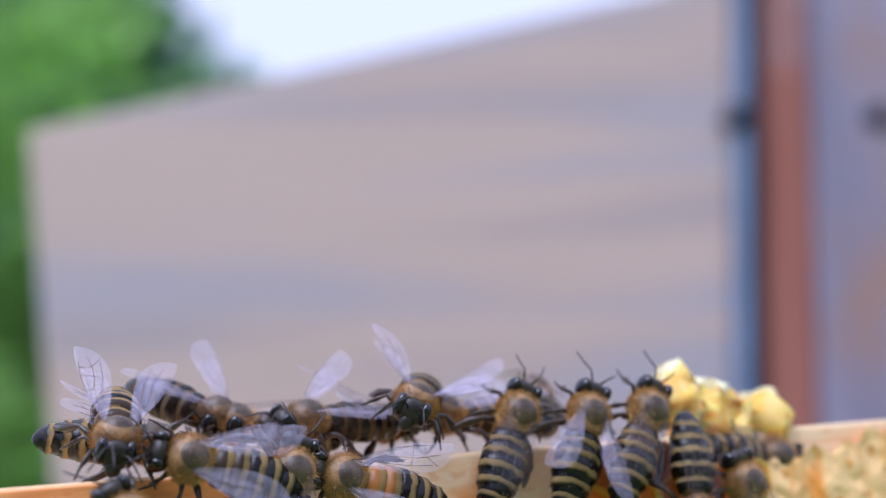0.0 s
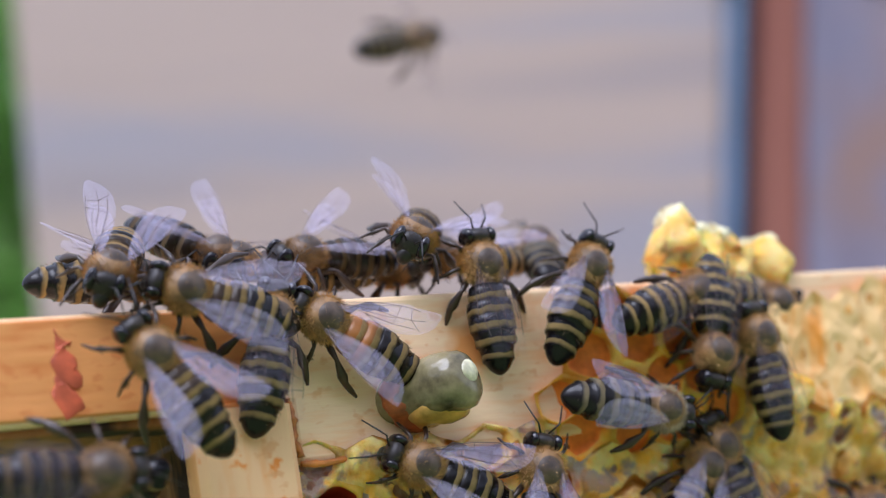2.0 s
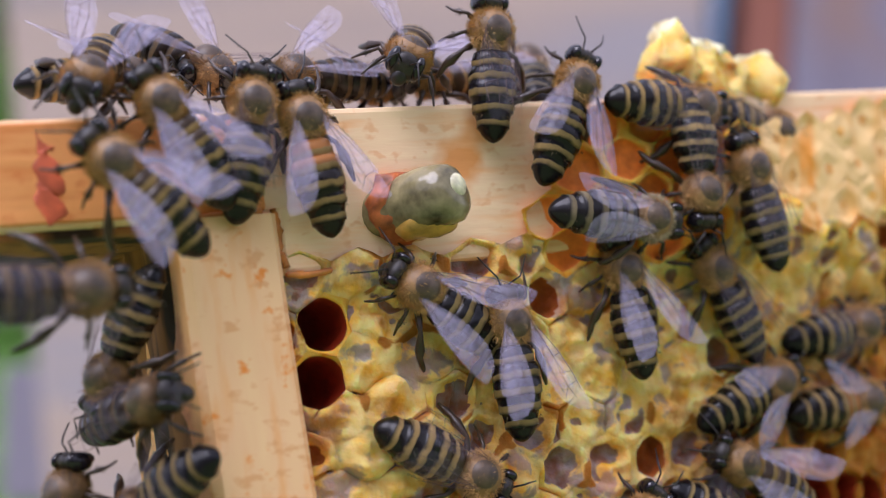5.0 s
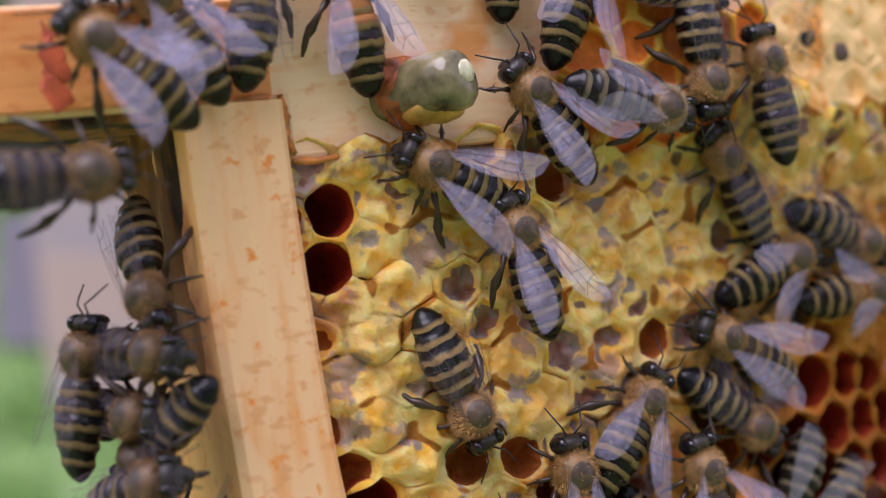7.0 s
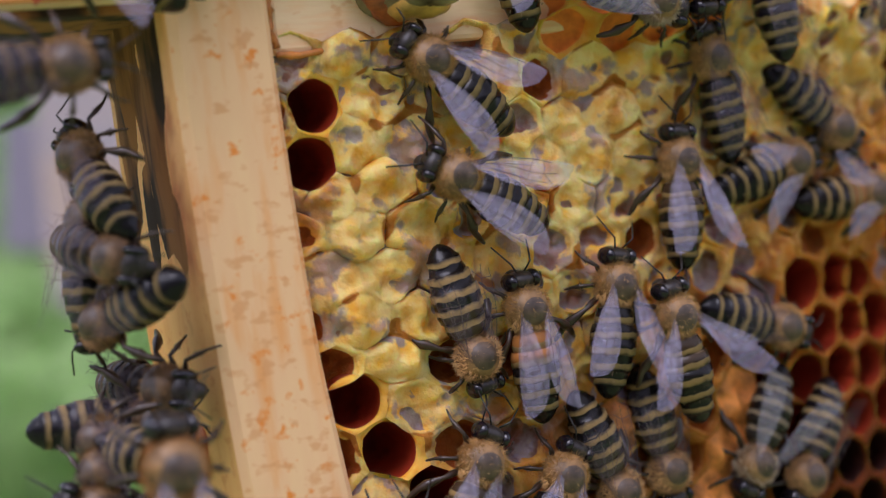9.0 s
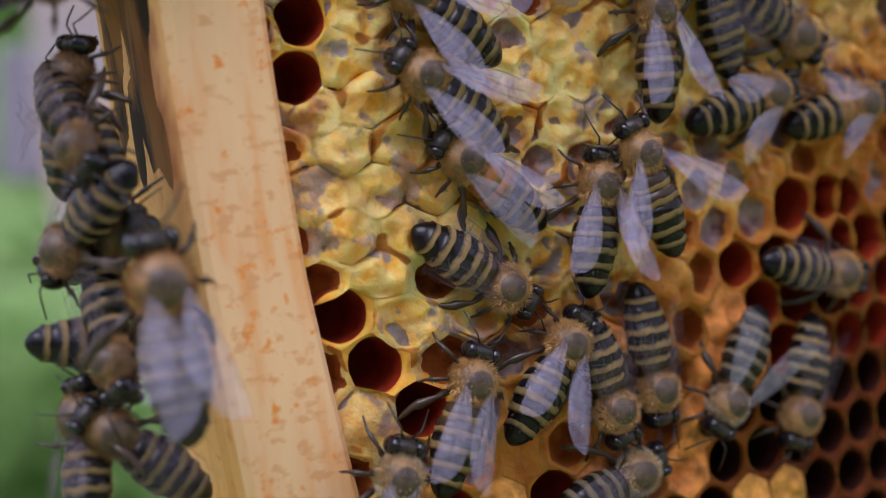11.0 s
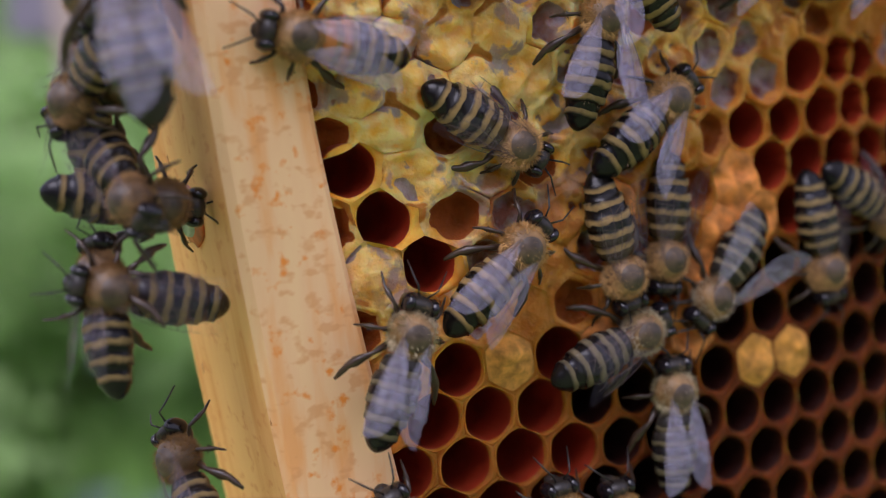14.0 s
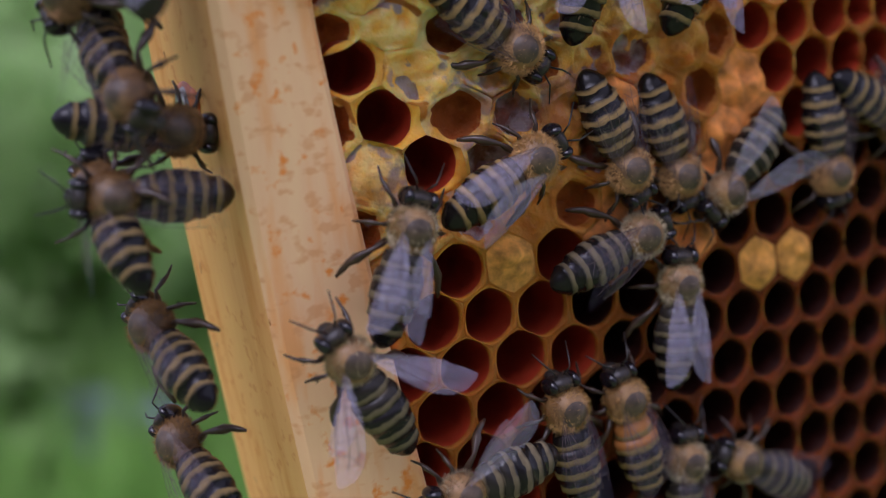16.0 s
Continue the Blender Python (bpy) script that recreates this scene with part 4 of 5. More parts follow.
def make_bee(colour, wings, seed):
    rnd = random.Random(seed)
    big = 1.22 if colour == "drone" else 1.0
    b = new("honey_bee")
    tone = {"dark": "dark honey bee with narrow tan bands", "tan": "tawny honey bee banded tan and black", "orange": "honey bee with an orange-banded abdomen",
            "grey": "greyish honey bee with pale bands", "umber": "dull umber-brown honey bee", "sable": "dark brown furry honey bee with tan bands", "drone": "large brown furry drone bee"}[colour]
    pose_of = {"folded": "wings folded", "closed": "milky wings closed", "half": "wings half open", "spread": "wings spread", "flying": "flying with wings out"}[wings]
    tagged(b, tone + ", " + pose_of, "bee", group="bees on the hive frame")
    s = MM * big
    coat = COAT[colour]
    # abdomen: overlapping plates
    bm = bmesh.new()
    prof = [(0.75, 0.45), (0.45, 1.1)]
    width = (1.78, 2.12, 2.12, 1.86, 1.48)
    for k, w in enumerate(width):
        y = 0.2 - k * 1.34
        prev = width[k - 1] if k else 1.4
        prof += [(y, (prev + w) / 2 * 1.0), (y - 0.6, w * 1.01), (y - 1.26, w * 1.0), (y - 1.32, w * 0.955)]
    prof += [(-6.6, 1.27), (-6.85, 1.13), (-7.1, 0.95), (-7.32, 0.74), (-7.5, 0.50), (-7.62, 0.27), (-7.68, 0.05)]
    droop = rnd.uniform(0.0, 0.5)
    lathe(bm, [(y * s, r * s, (2.15 - droop * (max(0, -y) / 7) ** 2 * 1.4) * s) for y, r in prof], 20, 1.0, 0.86)
    belly = part("abdomen", bm, BELLY[colour], b)
    bm = bmesh.new()
    hairs(bm, (0, -3.0 * s, 2.1 * s), (2.05 * s, 4.2 * s, 1.8 * s), 130, 0.3 * s, rnd)
    part("abdomen_fur", bm, DUST, belly, "short dull fur")
    # thorax
    bm = bmesh.new()
    ball(bm, (0, 2.3 * s, 2.35 * s), 1.95 * s, 1.95 * s, 1.75 * s, 18, 12)
    ball(bm, (0, 0.9 * s, 2.35 * s), 1.1 * s, 0.8 * s, 1.1 * s, 12, 8)
    th = part("thorax", bm, THORAX_DARK if coat is FUR_DARK else THORAX, b, "dark thorax under fur")
    bm = bmesh.new()
    ball(bm, (0, 2.25 * s, 2.60 * s), 1.66 * s, 1.66 * s, 1.62 * s, 20, 14)
    part("back_plate", bm, SCUTUM, th, "bald dark plate on the back")
    bm = bmesh.new()
    hairs(bm, (0, 2.3 * s, 2.35 * s), (1.95 * s, 1.95 * s, 1.75 * s), 2600, 0.6 * s, rnd, lambda d: not (rnd.random() < 0.93 * smooth(0.45, 0.78, d.z)), 0.8)
    part("fur", bm, coat, th, "thick tawny fur")
    # head
    bm = bmesh.new()
    ball(bm, (0, 4.75 * s, 2.05 * s), 1.42 * s, 0.82 * s, 1.25 * s, 16, 10)
    ball(bm, (0, 5.2 * s, 1.1 * s), 0.7 * s, 0.5 * s, 0.8 * s, 10, 7)
    head = part("head", bm, CHITIN, b, "black shiny head")
    bm = bmesh.new()
    hairs(bm, (0, 4.7 * s, 2.05 * s), (1.42 * s, 0.82 * s, 1.25 * s), 420, 0.32 * s, rnd, lambda d: abs(d.x) < 0.75, 0.6)
    part("face_fur", bm, DUST, head)
    for side in (-1, 1):
        bm = bmesh.new()
        ball(bm, (side * 1.12 * s, 4.76 * s, 2.25 * s), 0.55 * s, 0.8 * s, 1.15 * s, 14, 10)
        part("eye", bm, EYE, head, "glossy black compound eye")
        bm = bmesh.new()
        a, up = rnd.uniform(0.5, 1.1), rnd.uniform(0.0, 0.7)
        root = Vector((side * 0.4, 5.5, 2.5))
        path = [Vector(v) - root for v in (root, (side * (0.5 + a * 0.5), 6.2, 2.7 + up), (side * (0.5 + a), 6.8, 2.4 + up * 0.6), (side * (0.6 + a * 1.7), 8.0, 1.6 + up * 0.4))]
        tube(bm, [v * s for v in path], [0.09 * s, 0.08 * s, 0.085 * s, 0.06 * s], 6)
        part("antenna", bm, CHITIN, head).matrix_basis = Matrix.Translation(root * s)
        # legs
        for y, out, back, k in ((3.3, 2.9, 2.2, 0), (2.3, 3.7, -0.4, 1), (1.4, 4.2, -3.4, 2)):
            o, bk = 0.86 * out * rnd.uniform(0.75, 1.15), back + rnd.uniform(-0.8, 0.8)
            root = Vector((side * 0.9, y, 1.2))
            knee = Vector((side * (0.9 + o * 0.5), y + bk * 0.35, 1.9))
            shin = Vector((side * (0.9 + o * 0.85), y + bk * 0.75, 0.7))
            foot = Vector((side * (0.9 + o), y + bk * 1.1, 0.1))
            bm = bmesh.new()
            thick = (0.24, 0.27, 0.22, 0.13, 0.08) if k < 2 else (0.26, 0.32, 0.46, 0.30, 0.13)
            path = [v - root for v in (root, root * 0.4 + knee * 0.6, knee, knee * 0.3 + shin * 0.7, shin, foot * 0.5 + shin * 0.5, foot)]
            tube(bm, [v * s for v in path], [thick[0] * s, thick[1] * s, thick[1] * 0.6 * s, thick[2] * s, thick[3] * s, thick[3] * 0.9 * s, thick[4] * s], 7)
            hairs(bm, (knee * 0.4 + shin * 0.6 - root) * s, (0.2 * s, 0.25 * s, 0.25 * s), 24, 0.3 * s, rnd)
            part("leg", bm, LEG, b).matrix_basis = Matrix.Translation(root * s)
        # wings
        base, hind, roll = SPREAD[wings]
        base, hind = base + rnd.uniform(-5, 5), hind + rnd.uniform(-4, 4)
        lift = rnd.uniform(3, 9) + (10 if wings in ("half", "spread") else 0)
        for name, ln, wd, ang, y, z, veins in (("forewing", 9.0, 2.6, base, 2.4, 3.6, FORE_VEINS), ("hindwing", 6.2, 2.0, hind, 1.7, 3.35, HIND_VEINS)):
            verts, faces, net = wing_mesh(ln * s, wd * s, veins)
            verts = [Vector((side * v[0], v[1], v[2])) for v in verts]
            w = mesh_part(name, verts, faces, [WING_CLEAR if wings in ("folded", "flying") and colour != "drone" else WING], None, b, "clear veined wing")
            mesh_part("vein_net", [Vector((side * v[0], v[1], v[2])) for v in net[0]], net[1], [VEIN], None, w, "brown veins")
            w.matrix_basis = Matrix.Translation((side * 1.15 * s, y * s, z * s)) @ Euler((radians(-lift if wings != "flying" else 10), 0, radians(side * ang))).to_matrix().to_4x4() @ Euler((0, radians(side * roll), 0)).to_matrix().to_4x4()
    return b


def stance(x, z, heading, depth, place):
    """The pose of a bee whose body lies over (x, z) of the comb's face, that much behind it, in mm; heading 0 is right, 90 up."""
    x, z, depth = x * MM, z * MM, depth * MM
    h = radians(heading)
    ahead = Vector((math.cos(h), (SLOPE + 2 * BEND * x) * math.cos(h), math.sin(h))).normalized()
    n = normal_at(x)
    up = {"front": n, "side": Vector((-0.72, -0.69, 0.1)), "back": (n + Vector((0, 0, 1.3))), "brow": n}[place].normalized()
    if place == "brow":
        ahead = (ahead * 0.66 + n * 0.75).normalized()
    if place == "brow":
        up = (up - ahead * up.dot(ahead) + Vector((0, 0, 0.6)))
        up = (up - ahead * up.dot(ahead)).normalized()
    elif place != "front":
        ahead = (ahead - up * ahead.dot(up)).normalized()
    right = ahead.cross(up).normalized()
    m = Matrix((right, ahead, up)).transposed().to_4x4()
    at = Vector((x, face_y(x) + depth - 0.0015, z)) - up * (1.7 * MM)
    if place == "front" and depth > -0.004:
        at += up * bulge(x, z)
    return Matrix.Translation(at) @ m


def crawl(bee, place, depth, rows):
    """Moves a bee, steps its legs as fast as it walks and stirs its antennae."""
    walk(bee, [(t, stance(x, z, h, depth, place)) for t, x, z, h in rows])
    rnd = random.Random(int(abs(rows[0][1]) * 10))

    def pace(t):
        for (t0, x0, z0, h0), (t1, x1, z1, h1) in zip(rows, rows[1:]):
            if t <= t1:
                return (math.hypot(x1 - x0, z1 - z0) + 0.05 * abs(h1 - h0)) / (t1 - t0)
        return 0.0

    times = [k * 0.4 for k in range(41)]
    if max(pace(t) for t in times) < 1.2 or place != "front":
        return
    for number, limb in enumerate(o for o in bee.children if o.name.startswith("leg")):
        base = limb.matrix_basis.copy()
        phase = number * 2.1 + rnd.uniform(0, 1)
        walk(limb, [(t, base @ pose(0, 0, 0, 0, 0, min(15, 1.5 + 4.5 * pace(t)) * math.sin(5.2 * t + phase))) for t in times])
    for feeler in (o for o in bee.children_recursive if o.name.startswith("antenna")):
        base = feeler.matrix_basis.copy()
        phase = rnd.uniform(0, 6)
        walk(feeler, [(t, base @ pose(0, 0, 0, 7 * math.sin(2.3 * t + phase), 0, 10 * math.sin(3.1 * t + phase))) for t in times])


SWARM = (
    ("tan", "half"),
    ("tan", "half"),
    ("tan", "half"),
    ("tan", "half"),
    ("dark", "folded"),
    ("orange", "half"),
    ("tan", "spread"),
    ("dark", "folded"),
    ("dark", "half"),
    ("dark", "folded"),
    ("dark", "folded"),
    ("grey", "closed"),
    ("dark", "folded"),
    ("dark", "half"),
    ("tan", "folded"),
    ("tan", "folded"),
    ("dark", "half"),
    ("dark", "half"),
    ("tan", "folded"),
    ("orange", "closed"),
    ("dark", "half"),
    ("tan", "spread"),
    ("tan", "half"),
    ("dark", "folded"),
    ("dark", "folded"),
    ("dark", "half"),
    ("orange", "half"),
    ("grey", "half"),
    ("dark", "folded"),
    ("tan", "folded"),
    ("tan", "folded"),
    ("dark", "half"),
    ("tan", "closed"),
    ("grey", "closed"),
    ("grey", "spread"),
    ("grey", "closed"),
    ("grey", "folded"),
    ("dark", "folded"),
    ("orange", "folded"),
    ("grey", "folded"),
    ("grey", "folded"),
    ("grey", "spread"),
    ("sable", "folded"),
    ("sable", "folded"),
    ("sable", "folded"),
    ("sable", "folded"),
    ("sable", "folded"),
    ("sable", "folded"),
    ("umber", "folded"),
    ("sable", "folded"),
    ("umber", "folded"),
    ("sable", "folded"),
    ("umber", "folded"),
    ("sable", "folded"),
    ("drone", "folded"),
    ("grey", "flying"),
    ("umber", "spread"),
    ("tan", "folded"),
    ("umber", "spread"),
    ("tan", "half"),
    ("grey", "folded"),
    ("tan", "half"),
)
first, bees = {}, []
for number, key in enumerate(SWARM):
    variants = first.setdefault(key, [])
    if len(variants) < (4 if key[1] == "folded" else 2):
        variants.append(make_bee(*key, seed=number + 11))
        bees.append(variants[-1])
    else:
        bees.append(copy_thing(variants[number % len(variants)], Matrix()))


def motions():
    crawl(bees[0], "back", 7, ((0, -30.1, 36.4, -14), (0.5, -29.8, 37.5, -21), (2, -30.7, 36.0, 10), (3, -30.9, 35.5, 16), (4, -30.2, 36.5, 23), (16, -30.2, 36.5, 23)))
    crawl(bees[1], "brow", 2, ((0, -29.8, 36.4, -100), (0.5, -29.5, 36.7, -103), (1, -30.3, 36.1, -103), (1.5, -29.9, 36.3, -107), (2, -29.9, 36.2, -113), (3, -30.3, 36.1, -120), (3.5, -30.2, 36.0, -120), (4, -30.2, 35.9, -117), (16, -30.2, 35.9, -117)))
    crawl(bees[2], "front", -2, ((0, -21.5, 33.0, 168), (0.5, -21.5, 33.7, 166), (1, -21.4, 34.2, 158), (1.5, -20.8, 33.1, 174), (2, -21.8, 33.1, 165), (3, -22.4, 32.5, 149), (3.5, -22.7, 32.0, 141), (4, -22.9, 31.6, 131), (6.5, -23.9, 31.0, 122), (7.5, -24.2, 30.5, 123), (16, -24.2, 30.5, 123)))
    crawl(bees[3], "front", -5, ((0, -26.2, 25.9, 121), (0.5, -25.7, 26.5, 122), (1, -25.5, 26.4, 126), (1.5, -24.6, 25.9, 130), (2, -24.3, 26.0, 127), (3, -25.0, 26.2, 130), (3.5, -25.3, 25.9, 134), (4, -25.2, 25.8, 135), (6.5, -27.1, 26.6, 139), (7.5, -27.3, 27.0, 141), (9, -26.9, 27.4, 142), (16, -26.9, 27.4, 142)))
    crawl(bees[4], "front", -1, ((0, -16.2, 30.9, 77), (0.5, -16.2, 30.9, 77), (2, -17.6, 29.9, 83), (3, -17.6, 31.8, 86), (3.5, -17.7, 31.6, 87), (4, -18.1, 31.3, 83), (6.5, -18.1, 33.1, 87), (7.5, -18.3, 33.4, 86), (16, -18.3, 33.4, 86)))
    crawl(bees[5], "front", -1, ((0, -9.7, 32.4, 168), (0.5, -9.9, 32.1, 162), (1, -10.1, 32.2, 161), (1.5, -10.9, 31.9, 148), (2, -11.5, 31.3, 151), (3, -11.9, 32.2, 140), (3.5, -12.3, 31.5, 126), (4, -13.8, 30.7, 111), (6.5, -11.6, 32.5, 103), (7.5, -10.4, 33.7, 103), (16, -10.4, 33.7, 103)))
    crawl(bees[6], "brow", 3, ((0, -5.5, 41.1, -132), (0.5, -5.3, 41.9, -132), (2, -5.7, 41.5, -133), (3, -5.6, 41.5, -130), (4, -5.4, 40.7, -130), (16, -5.4, 40.7, -130)))
    crawl(bees[7], "front", 0, ((0, 2.6, 37.8, 72), (0.5, 2.6, 35.9, 72), (1, 2.4, 35.6, 77), (1.5, 0.9, 35.4, 90), (2, 0.3, 36.5, 98), (3, 0.7, 37.8, 91), (3.5, 1.0, 38.3, 94), (4, 1.7, 40.2, 90), (6.5, 1.6, 40.9, 93), (16, 1.6, 40.9, 93)))
    crawl(bees[8], "front", 0, ((0, 8.1, 37.7, 74), (0.5, 8.0, 37.1, 73), (1, 7.7, 37.2, 73), (1.5, 8.0, 37.2, 72), (2, 7.9, 36.9, 70), (3, 7.8, 36.8, 71), (3.5, 7.8, 36.8, 72), (4, 7.8, 36.7, 72), (6.5, 7.2, 36.6, 75), (7.5, 7.4, 36.9, 77), (16, 7.4, 36.9, 77)))
    crawl(bees[9], "front", -1, ((0, 17.6, 33.2, -91), (0.5, 17.7, 33.1, -95), (1, 18.5, 32.6, -95), (1.5, 19.1, 33.4, -96), (2, 19.4, 33.7, -96), (3, 18.8, 32.7, -92), (3.5, 18.9, 32.1, -88), (4, 19.0, 32.2, -88), (6.5, 18.1, 31.1, -82), (7.5, 18.7, 31.4, -82), (16, 18.7, 31.4, -82)))
    crawl(bees[10], "front", -1, ((0, 23.2, 32.1, 107), (0.5, 23.1, 31.6, 111), (1, 23.8, 31.7, 108), (1.5, 24.0, 31.8, 108), (2, 24.1, 31.4, 101), (3, 23.9, 31.2, 109), (3.5, 24.1, 30.9, 111), (4, 24.0, 30.9, 107), (6.5, 25.1, 29.4, 106), (7.5, 24.7, 29.7, 102), (9, 25.7, 29.9, 104), (16, 25.7, 29.9, 104)))
    crawl(bees[11], "front", -1, ((0, 12.4, 26.5, -2), (1, 12.4, 26.5, -2), (1.5, 12.6, 26.1, -3), (2, 12.4, 26.3, -5), (3, 12.5, 26.7, 1), (3.5, 12.3, 26.8, 0), (4, 11.9, 26.8, 0), (6.5, 12.8, 27.0, -6), (7.5, 12.8, 26.7, -14), (9, 13.0, 27.3, -13), (16, 13.0, 27.3, -13)))
    crawl(bees[12], "front", -1, ((0, 21.8, 21.3, 116), (1.5, 21.8, 21.3, 116), (2, 21.8, 21.6, 112), (3, 22.9, 21.4, 113), (3.5, 22.4, 21.5, 116), (4, 22.5, 21.5, 119), (6.5, 23.4, 21.3, 121), (7.5, 23.2, 20.8, 117), (9, 22.5, 20.7, 106), (11.5, 23.1, 20.8, 110), (16, 23.1, 20.8, 110)))
    crawl(bees[13], "front", -1, ((0, 18.4, 19.8, 62), (2, 18.4, 19.8, 62), (3, 17.5, 20.4, 63), (3.5, 16.3, 20.1, 73), (4, 15.6, 20.1, 81), (6.5, 7.6, 23.6, 130), (7, 5.3, 25.6, 127), (7.5, 3.7, 28.0, 117), (8, 3.9, 30.9, 91), (9, 3.1, 31.0, 107), (16, 3.1, 31.0, 107)))
    crawl(bees[14], "front", 0, ((0, 13.1, 38.4, -290), (0.5, 14.1, 38.5, -295), (1, 15.2, 37.6, -314), (1.5, 16.1, 37.5, -323), (2, 16.3, 36.5, -334), (3, 17.2, 37.0, -338), (3.5, 17.3, 36.8, -336), (4, 17.5, 37.2, -343), (6.5, 16.1, 37.8, -363), (16, 16.1, 37.8, -363)))
    crawl(bees[15], "front", 4, ((0, 25.0, 38.4, 0), (4, 25.0, 38.4, 0), (6.5, 29.6, 35.6, -20), (7.5, 32.8, 33.2, -16), (9, 39.3, 29.2, 0), (16, 39.3, 29.2, 0)))
    crawl(bees[16], "front", -1, ((0, -3.7, 20.4, 158), (1.5, -3.7, 20.4, 158), (2, -4.0, 19.7, 157), (3, -4.0, 18.6, 149), (3.5, -3.5, 18.8, 142), (4, -3.2, 18.6, 142), (6.5, -3.0, 19.3, 153), (7, -2.5, 19.6, 152), (7.5, -2.8, 19.2, 151), (8, -1.9, 19.0, 155), (8.5, -2.1, 19.2, 150), (9, -1.7, 19.5, 143), (11.5, -1.9, 17.8, 145), (16, -1.9, 17.8, 145)))
    crawl(bees[17], "front", -2, ((0, 4.1, 18.1, 85), (2, 4.1, 18.1, 85), (3, 4.9, 16.1, 79), (3.5, 4.2, 15.4, 100), (4, 2.6, 15.1, 101), (6.5, 3.5, 14.5, 92), (7, 3.5, 13.3, 110), (7.5, 3.4, 11.7, 125), (8, 3.7, 9.8, 142), (8.5, 2.1, 9.8, 147), (9, 0.7, 10.3, 154), (11.5, -1.1, 11.2, 141), (12.5, -0.5, 11.6, 142), (14, -1.3, 12.7, 143), (16, -1.3, 12.7, 143)))
    crawl(bees[18], "front", 0, ((0, -2.6, 6.6, -21), (4, -2.6, 6.6, -21), (6.5, -1.0, 2.6, -54), (7, -2.1, 2.1, -65), (7.5, -1.7, 1.1, -68), (8, -0.5, -0.9, -86), (8.5, -0.6, -0.8, -80), (9, -0.1, -1.5, -72), (11.5, 2.7, -3.9, -26), (12.5, 2.4, -3.5, -21), (13.5, 2.5, -3.8, -28), (14.5, 2.7, -3.9, -35), (16, 2.6, -4.2, -37)))
    crawl(bees[19], "front", -1, ((0, 7.7, -7.2, 97), (7.5, 7.7, -7.2, 97), (8, 5.8, -6.0, 103), (8.5, 5.1, -3.8, 103), (9, 5.2, -1.9, 101), (11.5, 1.3, 4.9, 157), (12.5, -2.6, 4.5, 173), (13.5, -11.5, 3.4, 166), (14.5, -10.9, 3.1, 175), (16, -10.8, 3.3, 176)))
    crawl(bees[20], "front", -1, ((0, 13.1, -0.9, 62), (7, 13.1, -0.9, 62), (7.5, 13.7, -0.6, 72), (8, 13.2, -0.5, 64), (8.5, 12.9, -0.1, 75), (9, 12.7, 0.1, 88), (11.5, 12.2, 2.2, 86), (12.5, 12.4, 3.3, 79), (13.5, 11.5, 3.9, 80), (14.5, 11.0, 3.4, 80), (16, 10.2, 2.4, 82)))
    crawl(bees[21], "front", -3, ((0, 19.8, -7.3, 104), (7, 19.8, -7.3, 104), (7.5, 20.0, -6.7, 100), (8, 19.4, -5.7, 104), (8.5, 18.9, -3.6, 103), (9, 18.7, -2.5, 105), (11.5, 16.0, 5.6, 116), (12.5, 14.6, 6.7, 126), (13.5, 13.8, 10.9, 126), (16, 13.8, 10.9, 126)))
    crawl(bees[22], "front", -1, ((0, 25.4, 4.9, 153), (6.5, 25.4, 4.9, 153), (7, 23.6, 5.6, 153), (7.5, 21.7, 7.3, 140), (8, 20.3, 9.5, 138), (8.5, 18.9, 11.1, 121), (9, 18.9, 11.2, 94), (11.5, 17.5, 17.6, 94), (12.5, 17.6, 17.5, 95), (16, 17.6, 17.5, 95)))
    crawl(bees[23], "front", 0, ((0, 22.9, 0.3, -30), (6.5, 22.9, 0.3, -30), (7, 23.4, -0.5, -34), (7.5, 24.9, -0.5, -22), (8, 25.7, -1.0, -28), (8.5, 25.6, -0.6, -27), (9, 27.5, -1.1, -13), (11.5, 35.8, -5.1, -9), (12.5, 37.1, -8.3, -37), (13.5, 39.3, -10.3, -32), (14.5, 40.2, -11.1, -35), (16, 40.4, -11.3, -32)))
    crawl(bees[24], "front", 0, ((0, 35.0, 18.2, 20), (3, 35.0, 18.2, 20), (4, 35.4, 19.0, 21), (6.5, 36.2, 17.5, -10), (7, 35.7, 16.6, -21), (7.5, 35.9, 17.3, -27), (9, 33.7, 18.6, -37), (11.5, 30.0, 19.1, -27), (16, 30.0, 19.1, -27)))
    crawl(bees[25], "front", 0, ((0, 25.3, 12.4, 29), (4, 25.3, 12.4, 29), (6.5, 28.0, 13.0, 32), (7, 27.8, 13.2, 29), (7.5, 28.0, 13.6, 23), (8, 28.5, 14.3, 22), (9, 28.6, 13.2, 24), (11.5, 26.7, 11.8, 21), (12.5, 25.7, 12.1, 17), (16, 25.7, 12.1, 17)))
    crawl(bees[26], "front", 0, ((0, 35.1, 11.9, 10), (4, 35.1, 11.9, 10), (6.5, 37.2, 11.1, 14), (7, 36.5, 11.0, 11), (7.5, 36.4, 11.2, 13), (9, 37.5, 11.0, 9), (11.5, 37.3, 11.7, 21), (12.5, 36.8, 11.5, 17), (16, 36.8, 11.5, 17)))
    crawl(bees[27], "front", 0, ((0, 29.0, -8.2, -114), (7, 29.0, -8.2, -114), (7.5, 28.4, -10.0, -111), (8, 27.9, -10.7, -113), (8.5, 27.8, -11.3, -112), (9, 27.2, -12.0, -110), (11.5, 25.5, -14.5, -117), (12.5, 24.7, -16.0, -133), (13.5, 24.3, -16.5, -127), (14.5, 24.0, -17.5, -121), (16, 25.2, -16.5, -127)))
